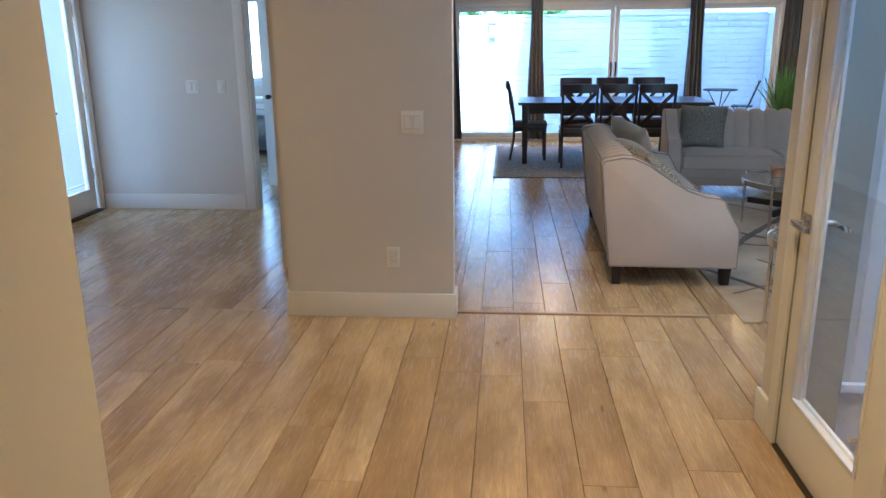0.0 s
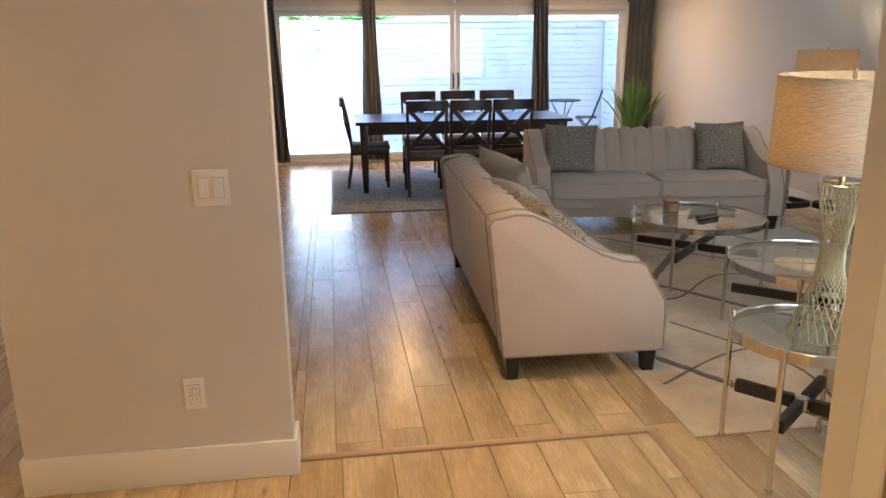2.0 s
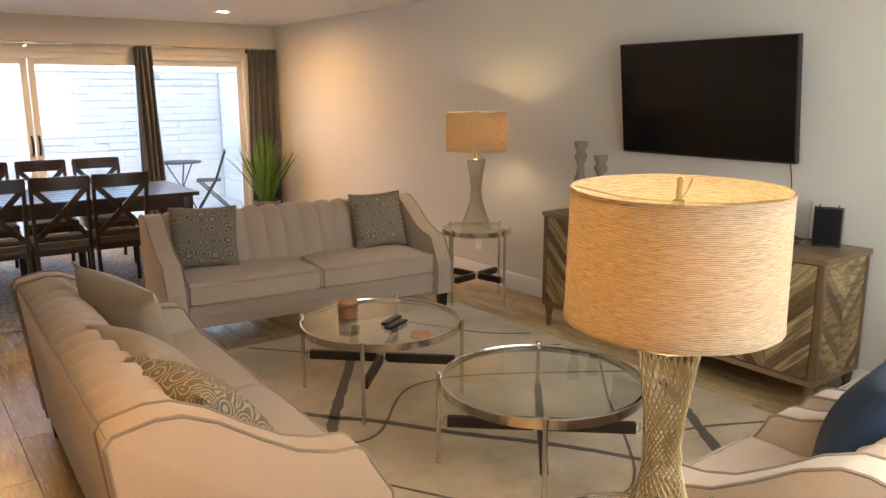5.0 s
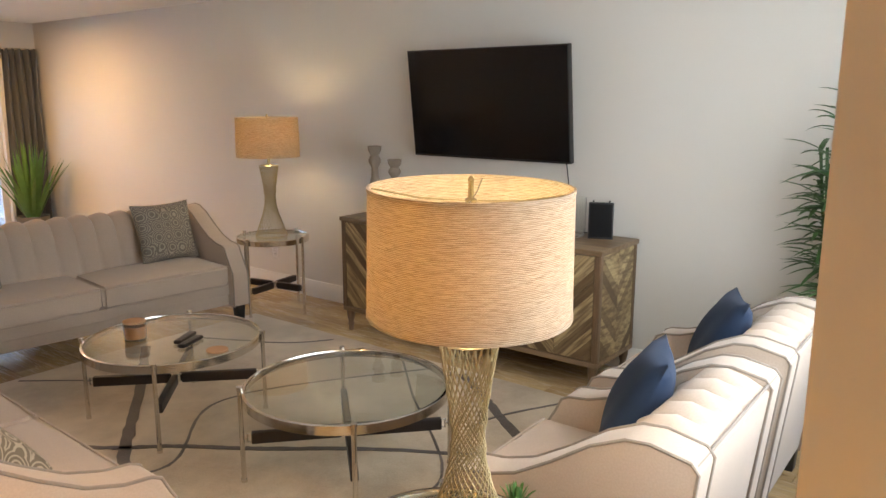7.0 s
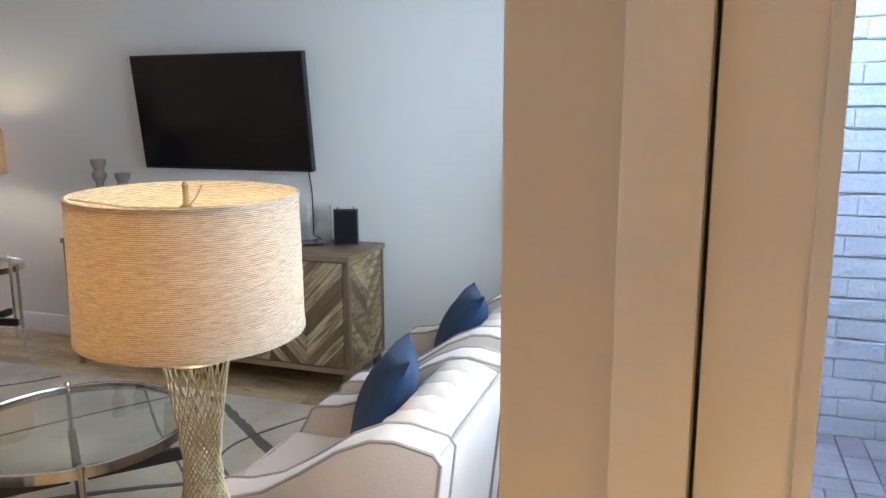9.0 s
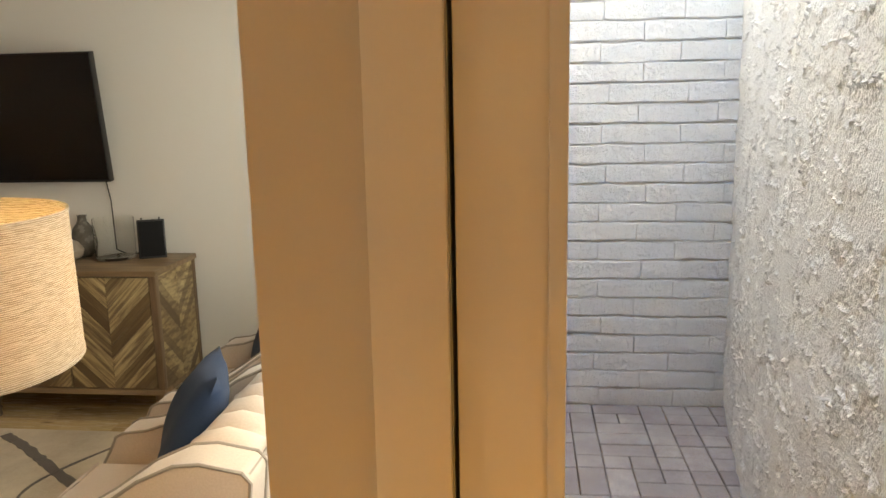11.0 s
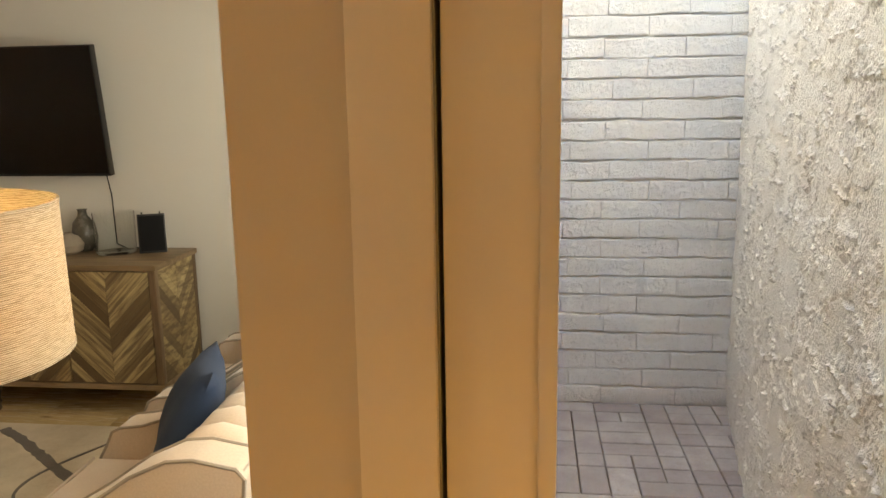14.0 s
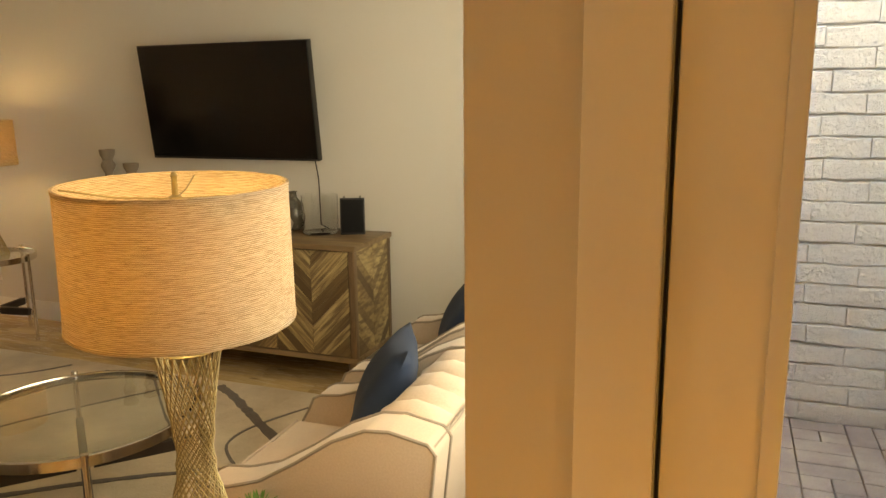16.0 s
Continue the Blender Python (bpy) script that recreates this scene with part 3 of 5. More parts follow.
# ---- tables and lamps ----


def round_table(name, label, r, h, m, spin=0.0, bar=0.19, group=""):
    """Glass disc in a polished rim, four outside legs, leather-wrapped cross bars."""
    s = thing(name, label, "table", m, group)
    seg = 64
    bm = bmesh.new()
    prof = [(r - 0.006, h - 0.042), (r, h - 0.04), (r, h - 0.002), (r - 0.004, h), (r - 0.012, h), (r - 0.014, h - 0.006), (r - 0.010, h - 0.012), (r - 0.010, h - 0.042)]
    lathe(prof + prof[:1], seg, bm, cap=False)
    part("rim", bm, chrome, s, "polished nickel rim")
    part("glass_top", lathe([(0.001, h - 0.013), (r - 0.0115, h - 0.013), (r - 0.0115, h - 0.005), (0.001, h - 0.005)], seg, cap=True), top_glass, s, "clear round glass top")
    hub = lathe([(0.022, bar - 0.022), (0.03, bar - 0.015), (0.03, bar + 0.015), (0.022, bar + 0.022)], 24)
    part("hub", hub, chrome, s)
    for k in range(4):
        a = radians(spin + 90 * k)
        c, sn = math.cos(a), math.sin(a)
        R = r + 0.009
        leg = rod(bmesh.new(), (R * c, R * sn, 0.012), (R * c, R * sn, h - 0.002), 0.0105, 14)
        rod(leg, (R * c, R * sn, 0), (R * c, R * sn, 0.014), 0.013, 14)
        rod(leg, (R * c, R * sn, h - 0.004), (R * c, R * sn, h + 0.012), 0.0135, 14)
        leg = part("leg", leg, chrome, s)
        bm = bmesh.new()
        box(bm, 0.03, r - 0.03, -0.016, 0.016, bar - 0.025, bar + 0.025, 0.005)
        bmesh.ops.transform(bm, matrix=Matrix.Rotation(a, 4, "Z"), verts=bm.verts)
        b = part("cross_bar", bm, leather, s, "dark leather-wrapped cross bar")
        bm = bmesh.new()
        for p, q in (((0, -0.014), (0, 0.014)),):
            for zz in (-0.018, 0.018):
                rod(bm, (r - 0.055, 0, bar + zz), (r - 0.012, 0, bar + zz), 0.0035, 8)
            rod(bm, (r - 0.012, 0, bar - 0.02), (r - 0.012, 0, bar + 0.02), 0.004, 8)
            rod(bm, (r - 0.012, 0, bar), (r, 0, bar), 0.005, 8)
        bmesh.ops.transform(bm, matrix=Matrix.Rotation(a, 4, "Z"), verts=bm.verts)
        part("buckle", bm, chrome, b)
    return s


def table_lamp(m, group, lean=0.0):
    """Hourglass of wires under a drum shade of slubbed linen, lit."""
    s = thing("table_lamp", "lit table lamp with wire hourglass base and linen drum shade", "lamp", m, group)
    zt, n = 0.535, 24
    base = part("wire_base", lathe([(0.118, 0.0), (0.124, 0.003), (0.118, 0.006), (0.112, 0.003), (0.118, 0.0)], 40, cap=False), gold_wire, s, "champagne wire hourglass base")
    for turn in (1, -1):
        bm = bmesh.new()
        for i in range(1):
            a = 0.0
            pts = []
            for j in range(9):
                u = j / 8
                z = 0.004 + u * zt
                q = (u - 0.52) / 0.52
                r = math.sqrt(0.043 ** 2 + (0.112 * q) ** 2) if q < 0 else math.sqrt(0.043 ** 2 + (0.062 * q) ** 2)
                tw = turn * 1.9 * math.atan(q * 2.2)
                pts.append((r * math.cos(a + tw), r * math.sin(a + tw), z))
            tube(bm, pts, 0.0018, 5)
        wire = mesh_of("wire", bm, gold_wire, 80)
        for i in range(n):
            w = new("wire", wire)
            w.parent = base
            w.rotation_euler = (0, 0, 2 * math.pi * i / n)
    bm = lathe([(0.066, zt), (0.070, zt + 0.003), (0.066, zt + 0.006), (0.06, zt + 0.003), (0.066, zt)], 32, cap=False)
    rod(bm, (0, 0, zt), (0, 0, zt + 0.145), 0.011, 12)
    for k in range(3):
        a = 2 * math.pi * k / 3
        rod(bm, (0.066 * math.cos(a), 0.066 * math.sin(a), zt + 0.003), (0, 0, zt + 0.003), 0.003, 6)
    part("socket", bm, gold_wire, s)
    rb, rt, z0, z1 = 0.236, 0.231, 0.608, 0.893
    bm = lathe([(rb, z0), (rt, z1), (rt - 0.003, z1), (rb - 0.003, z0), (rb, z0)], 72, cap=False)
    shade = part("shade", bm, linen, s, "oatmeal slubbed linen drum shade")
    for r, z in ((rb, z0), (rt, z1)):
        part("hem", lathe([(r + 0.0015, z - 0.004), (r + 0.0015, z + 0.004), (r - 0.0045, z + 0.004), (r - 0.0045, z - 0.004), (r + 0.0015, z - 0.004)], 72, cap=False), linen, shade)
    # the shade sits a little askew on its harp
    shade.matrix_basis = Matrix.Translation((0, 0, 0.62)) @ Matrix.Rotation(radians(lean), 4, Vector((0.81, -0.58, 0))) @ Matrix.Translation((0, 0, -0.62))
    bm = bmesh.new()
    for k in range(4):
        a = 2 * math.pi * k / 4 + 0.5
        tube(bm, [(0.012 * math.cos(a), 0.012 * math.sin(a), z1 - 0.028), (0.12 * math.cos(a), 0.12 * math.sin(a), z1 - 0.024), (rt * math.cos(a), rt * math.sin(a), z1 - 0.006)], 0.0022, 6)
    lathe([(0.012, z1 - 0.032), (0.014, z1 - 0.024), (0.007, z1 - 0.020), (0.006, z1 + 0.014), (0.008, z1 + 0.020), (0.003, z1 + 0.028)], 16, bm)
    part("spider", bm, gold_wire, shade)
    part("bulb", lathe([(0.012, zt + 0.055 + 0.09), (0.018, zt + 0.055 + 0.11), (0.036, zt + 0.055 + 0.15), (0.044, zt + 0.055 + 0.185), (0.036, zt + 0.055 + 0.222), (0.016, zt + 0.055 + 0.24), (0.003, zt + 0.055 + 0.243)], 20), bulb_glow, s, "glowing warm bulb", smooth=80)
    return s


# ---- storage ----


def clip_band(poly, lo, hi):
    """Clip a polygon in (u, v) to lo <= v <= hi."""
    for sign, lim in ((1, lo), (-1, -hi)):
        out = []
        for (u0, v0), (u1, v1) in zip(poly, poly[1:] + poly[:1]):
            a, b = sign * v0 - lim, sign * v1 - lim
            if a >= 0:
                out.append((u0, v0))
            if a * b < 0:
                k = a / (a - b)
                out.append((u0 + (u1 - u0) * k, v0 + (v1 - v0) * k))
        poly = out
        if len(poly) < 3:
            return []
    return poly


def chevrons(parent, u0, u1, v0, v1, place, step=0.066):
    """Slats in a V pattern on a panel; place(u, v, d) gives the corner."""
    mid, g = (u0 + u1) / 2, 0.0012
    for side in (0, 1):
        a, b = (u0, mid - g) if side == 0 else (mid + g, u1)
        w = b - a
        k = v0 - w - step
        while k < v1 + w:
            lo_a, lo_b = (k + w, k) if side == 0 else (k, k + w)
            poly = clip_band([(a, lo_a), (b, lo_b), (b, lo_b + step - 2 * g), (a, lo_a + step - 2 * g)], v0, v1)
            if poly:
                bm = bmesh.new()
                lo = [bm.verts.new(place(u, v, 0.0)) for u, v in poly]
                hi = [bm.verts.new(place(u, v, 0.007)) for u, v in poly]
                bm.faces.new(hi)
                for i in range(len(poly)):
                    j = (i + 1) % len(poly)
                    bm.faces.new((lo[i], lo[j], hi[j], hi[i]))
                part("slat", bm, SLATS[side], parent, smooth=0)
            k += step


def slat_wood(name, sign):
    m, t, b = nodes_of(name)
    oi = t.nodes.new("ShaderNodeObjectInfo")
    v = coords(t, (1, 1, 1), rot=(radians(45 * sign), 0, 0))
    mp = t.nodes.new("ShaderNodeMapping")
    mp.inputs["Scale"].default_value = (6, 2, 30)
    t.links.new(v, mp.inputs[0])
    g = noise_of(t, mp.outputs[0], 2.0, 5, 0.6)
    tone = ramp(t, oi.outputs["Random"], (0.0, (0.10, 0.062, 0.028)), (0.35, (0.24, 0.165, 0.08)), (0.5, (0.40, 0.295, 0.145)), (0.85, (0.50, 0.385, 0.205)), (1.0, (0.16, 0.105, 0.05)))
    c = mix(t, ramp(t, g, (0.38, 0.85), (0.62, 0.0)), tone, (0.11, 0.065, 0.032))
    t.links.new(c, b.inputs["Base Color"])
    b.inputs["Roughness"].default_value = 0.55
    bump(t, b, g, 0.3, 0.002)
    return m


SLATS = [slat_wood("chevron_wood_left", 1), slat_wood("chevron_wood_right", -1)]


def sideboard():
    X0, X1, Y0, Y1, Z0, Z1 = 4.16, 4.635, 5.07, 7.04, 0.15, 0.82
    s = thing("sideboard", "long wooden sideboard with chevron-slatted doors against the wall", "sideboard", pose(0, 0, 0))
    part("carcass", boxes((X0 + 0.02, X1, Y0 + 0.012, Y1 - 0.012, Z0 + 0.02, Z1 - 0.03), bevel=0.003), mango, s)
    part("top", boxes((X0 - 0.01, X1 + 0.005, Y0 - 0.01, Y1 + 0.01, Z1 - 0.03, Z1), bevel=0.005), mango_top, s)
    part("bottom_rail", boxes((X0, X1, Y0, Y1, Z0, Z0 + 0.03), bevel=0.003), mango, s)
    for y in (Y0, Y1 - 0.035):
        for x in (X0, X1 - 0.035):
            part("corner_post", boxes((x, x + 0.035, y, y + 0.035, Z0 + 0.03, Z1 - 0.03), bevel=0.003), walnut_mid, s)
    ends = ((Y0 + 0.012, -1), (Y1 - 0.012, 1))
    for y, sg in ends:
        pan = part("end_panel", boxes((X0 + 0.036, X1 - 0.036, y - 0.002, y + 0.002, Z0 + 0.03, Z1 - 0.03)), mango, s)
        chevrons(pan, X0 + 0.038, X1 - 0.038, Z0 + 0.032, Z1 - 0.032, lambda u, v, d, y=y, sg=sg: (u, y + sg * (0.002 + d), v))
    w = (Y1 - Y0 - 0.07) / 4
    for i in range(4):
        a = Y0 + 0.035 + i * w + 0.003
        b = a + w - 0.006
        d = part("door", boxes((X0 + 0.008, X0 + 0.02, a, b, Z0 + 0.036, Z1 - 0.036)), mango, s)
        chevrons(d, a + 0.002, b - 0.002, Z0 + 0.038, Z1 - 0.038, lambda u, v, q: (X0 + 0.008 - q, u, v))
        yk = a + 0.035 if i % 2 else b - 0.035
        if i in (0, 2):
            yk = b - 0.035
        bm = lathe([(0.004, 0), (0.011, 0.003), (0.006, 0.008), (0.005, 0.012)], 12)
        tube(bm, [(0.0 + 0.016 * math.cos(k / 12 * 2 * math.pi), -0.015 + 0.016 * math.sin(k / 12 * 2 * math.pi), 0.010) for k in range(12)], 0.0022, 6, closed=True)
        bmesh.ops.transform(bm, matrix=pose(X0, yk, 0.52) @ Matrix(((0, 0, -1, 0), (-1, 0, 0, 0), (0, 1, 0, 0), (0, 0, 0, 1))), verts=bm.verts)
        part("ring_pull", bm, brass_dark, d, "dark bronze ring pull")
    for x in (X0 + 0.035, X1 - 0.035):
        for y in (Y0 + 0.04, (Y0 + Y1) / 2, Y1 - 0.04):
            part("leg", lathe([(0.014, 0), (0.020, 0.012), (0.016, 0.03), (0.024, 0.05), (0.017, 0.06), (0.028, 0.11), (0.030, Z0)], 16, centre=(x, y, 0)), walnut_mid, s)


walnut_mid = wood("brown_post_wood", (0.24, 0.155, 0.085), (0.09, 0.05, 0.028), 0.5, "Z")

# ---- dining ----


def dining_chair(m, group):
    """Dark chair: upholstered seat, splayed rear posts, curved top rail, crossed back slats. Faces +y."""
    s = thing("dining_chair", "dark-stained wooden dining chair with crossed back and brown seat", "chair", m, group)
    part("seat", boxes((-0.215, 0.215, -0.20, 0.225, 0.425, 0.475), bevel=0.018), seat_cloth, s, "brown upholstered seat")
    part("seat_frame", boxes((-0.21, 0.21, -0.195, 0.215, 0.37, 0.428), bevel=0.006), walnut, s)
    for x in (-0.195, 0.195):
        bm = rod(bmesh.new(), (x, 0.19, 0.42), (x, 0.195, 0.0), 0.024, 4, 0.017)
        part("leg", bm, walnut_up, s)
        bm = tube(bmesh.new(), [(x, -0.25, 0.0), (x, -0.205, 0.25), (x, -0.20, 0.45), (x * 1.02, -0.235, 0.74), (x * 1.04, -0.285, 0.975)], 0.020, 4)
        part("rear_post", bm, walnut_up, s)
    bm = bmesh.new()
    box(bm, -0.215, 0.215, -0.30, -0.268, 0.895, 1.0)
    bmesh.ops.subdivide_edges(bm, edges=[e for e in bm.edges if abs(e.verts[0].co.x - e.verts[1].co.x) > 0.2], cuts=6)
    for v in bm.verts:
        v.co.y -= 0.03 * (1 - (v.co.x / 0.225) ** 2)
    bmesh.ops.bevel(bm, geom=[e for e in bm.edges if e.calc_face_angle(0) > 1.0], offset=0.006, segments=2, affect="EDGES")
    part("top_rail", bm, walnut, s)
    for sg in (-1, 1):
        bm = bmesh.new()
        n = 8
        pts = []
        for i in range(n + 1):
            u = i / n
            pts.append(Vector((sg * (-0.19 + 0.38 * u), -0.205 - 0.075 * u - 0.02 * math.sin(math.pi * u), 0.50 + 0.41 * u)))
        for p, q in zip(pts, pts[1:]):
            d = (q - p).normalized()
            w = Vector((d.z, 0, -d.x)) * 0.022
            tt = Vector((0, 0.009, 0))
            vs = [bm.verts.new(c) for c in (p - w - tt, p + w - tt, p + w + tt, p - w + tt, q - w - tt, q + w - tt, q + w + tt, q - w + tt)]
            for f in ((0, 1, 5, 4), (1, 2, 6, 5), (2, 3, 7, 6), (3, 0, 4, 7)):
                bm.faces.new([vs[k] for k in f])
        bmesh.ops.remove_doubles(bm, verts=bm.verts, dist=0.0005)
        part("cross_slat", bm, walnut_up, s)
    part("lower_rail", boxes((-0.19, 0.19, -0.222, -0.2, 0.485, 0.525), bevel=0.004), walnut, s)
    return s


def dining_table(m, L=2.34, W=1.04, H=0.765):
    s = thing("dining_table", "long dark wooden dining table with tapered legs on a rug", "table", m)
    n = 6
    for i in range(n):
        y0 = -W / 2 + i * W / n
        part("top_board", boxes((-L / 2, L / 2, y0 + 0.0008, y0 + W / n - 0.0008, H - 0.035, H), bevel=0.003), walnut, s)
    part("apron", boxes((-L / 2 + 0.10, L / 2 - 0.10, -W / 2 + 0.06, -W / 2 + 0.085, H - 0.14, H - 0.035), (-L / 2 + 0.10, L / 2 - 0.10, W / 2 - 0.085, W / 2 - 0.06, H - 0.14, H - 0.035), (-L / 2 + 0.06, -L / 2 + 0.085, -W / 2 + 0.1, W / 2 - 0.1, H - 0.14, H - 0.035), (L / 2 - 0.085, L / 2 - 0.06, -W / 2 + 0.1, W / 2 - 0.1, H - 0.14, H - 0.035)), walnut, s)
    for x in (-L / 2 + 0.09, L / 2 - 0.09):
        for y in (-W / 2 + 0.09, W / 2 - 0.09):
            bm = bmesh.new()
            box(bm, x - 0.045, x + 0.045, y - 0.045, y + 0.045, 0, H - 0.035, 0.006)
            for v in bm.verts:
                if v.co.z < 0.1:
                    v.co.x, v.co.y = x + (v.co.x - x) * 0.62, y + (v.co.y - y) * 0.62
            part("leg", bm, walnut_up, s)
    return s


# ---- plants and small things ----


def blade(bm, root, tip, width, droop, seg=7):
    root, tip = Vector(root), Vector(tip)
    side = (tip - root).cross(Vector((0, 0, 1)))
    side = side.normalized() if side.length > 1e-4 else Vector((1, 0, 0))
    prev = None
    for i in range(seg + 1):
        u = i / seg
        c = root.lerp(tip, u) + Vector((0, 0, droop * math.sin(math.pi * u)))
        w = width * (0.75 + 0.6 * u) * (1 - u) ** 0.55
        row = [bm.verts.new(c - side * w), bm.verts.new(c + Vector((0, 0, -w * 0.5))), bm.verts.new(c + side * w)]
        if prev:
            bm.faces.new((prev[0], prev[1], row[1], row[0]))
            bm.faces.new((prev[1], prev[2], row[2], row[1]))
        prev = row


def spiky_plant(x, y):
    s = thing("potted_plant", "spiky green plant in a grey floor pot", "plant", pose(x, y, 0))
    part("pot", lathe([(0.10, 0), (0.14, 0.02), (0.165, 0.32), (0.17, 0.34), (0.155, 0.345), (0.15, 0.30), (0.001, 0.30)], 28, cap=False), pot_grey, s, "grey round floor pot")
    rng = random.Random(8)
    bm = bmesh.new()
    for i in range(46):
        a, rr = rng.uniform(0, 6.28), rng.uniform(0.05, 0.60) * rng.uniform(0.65, 1)
        h = 1.24 - rr * 0.70 + rng.uniform(-0.14, 0.05)
        blade(bm, (0.05 * math.cos(a), 0.05 * math.sin(a), 0.30), (rr * math.cos(a), rr * math.sin(a), h), rng.uniform(0.022, 0.034), rr * 0.12)
    part("leaves", bm, leaf_green, s, "long pointed green leaves", smooth=80)


def bamboo(x, y):
    s = thing("bamboo_plant", "tall leafy bamboo plant in a pot beside the wall", "plant", pose(x, y, 0))
    part("pot", lathe([(0.12, 0), (0.16, 0.03), (0.18, 0.30), (0.165, 0.31), (0.16, 0.27), (0.001, 0.27)], 24, cap=False), pot_grey, s, "grey floor pot")
    rng = random.Random(11)
    leaves = bmesh.new()
    for c in range(7):
        a = rng.uniform(0, 6.28)
        bx, by = 0.07 * math.cos(a), 0.07 * math.sin(a)
        tx, ty, tz = bx * 2.2 + rng.uniform(-0.06, 0.06), by * 2.2 + rng.uniform(-0.06, 0.06), rng.uniform(1.35, 1.78)
        part("cane", tube(bmesh.new(), [(bx, by, 0.26), ((bx + tx) / 2, (by + ty) / 2, (0.26 + tz) / 2 + 0.03), (tx, ty, tz)], 0.007, 6), bamboo_green, s)
        for k in range(64):
            u = rng.uniform(0.2, 1.0)
            p = Vector((bx + (tx - bx) * u, by + (ty - by) * u, 0.26 + (tz - 0.26) * u))
            b = rng.uniform(0, 6.28)
            L = rng.uniform(0.12, 0.23)
            blade(leaves, p, p + Vector((L * math.cos(b), L * math.sin(b), rng.uniform(-0.08, 0.07))), rng.uniform(0.012, 0.019), 0.02, 4)
    part("leaves", leaves, bamboo_green, s, "narrow green bamboo leaves", smooth=80)


def curtain(name, x0, x1, spread, label, folds):
    """Pleated drape on the rod; it widens a little towards the floor."""
    bm = bmesh.new()
    n, rows = folds * 10, 14
    prev = None
    rng = random.Random(folds + int(x0 * 10))
    ph = rng.uniform(0, 6)
    for j in range(rows + 1):
        v = j / rows
        z = 2.15 - v * 2.10
        a, b = x0 - spread[0] * v, x1 + spread[1] * v
        row = []
        for i in range(n + 1):
            u = i / n
            amp = 0.030 + 0.012 * v
            w = math.sin(2 * math.pi * folds * u + ph + 0.5 * math.sin(3 * v + 4 * u))
            row.append(bm.verts.new((a + (b - a) * u + 0.006 * math.sin(7 * v + 9 * u), YW - 0.095 - amp * w + 0.008 * math.sin(6 * v + 5 * u), z)))
        if prev:
            for i in range(n):
                bm.faces.new((prev[i], prev[i + 1], row[i + 1], row[i]))
        prev = row
    ob = part(name, bm, curtain_cloth, None, smooth=80)
    mod = ob.modifiers.new("cloth", "SOLIDIFY")
    mod.thickness = 0.003
    return tagged(ob, label, "curtain", "drapes on the rod")


def strip(bm, pts, w, z, rng):
    """A flat band along a smooth line with an uneven edge."""
    path = []
    for i in range(len(pts) - 1):
        p0, p1, p2, p3 = (Vector(pts[max(0, min(len(pts) - 1, i + k))]) for k in (-1, 0, 1, 2))
        for k in range(14):
            u = k / 14
            path.append(0.5 * ((2 * p1) + (p2 - p0) * u + (2 * p0 - 5 * p1 + 4 * p2 - p3) * u * u + (3 * p1 - p0 - 3 * p2 + p3) * u ** 3))
    path.append(Vector(pts[-1]))
    prev = None
    for i, p in enumerate(path):
        d = (path[min(i + 1, len(path) - 1)] - path[max(i - 1, 0)]).normalized()
        s = Vector((-d.y, d.x))
        a, b = p + s * w * rng.uniform(0.7, 1.15), p - s * w * rng.uniform(0.7, 1.15)
        row = [bm.verts.new((a.x, a.y, z - 0.004)), bm.verts.new((a.x, a.y, z)), bm.verts.new((b.x, b.y, z)), bm.verts.new((b.x, b.y, z - 0.004))]
        if prev:
            for k in range(3):
                bm.faces.new((prev[k], prev[k + 1], row[k + 1], row[k]))
        prev = row
    return bm

# ---- glazed doors and windows ----


def lever(parent, m, material):
    bm = bmesh.new()
    box(bm, -0.033, 0.033, -0.033, 0.033, 0, 0.008, 0.002)
    rod(bm, (0, 0, 0.006), (0, 0, 0.05), 0.010, 14)
    h = part("door_handle", bm, material, parent, "brushed metal lever handle on a square rose", m=m)
    bm = boxes((-0.012, 0.115, -0.010, 0.010, 0.042, 0.056), bevel=0.004)
    part("lever", bm, material, h)


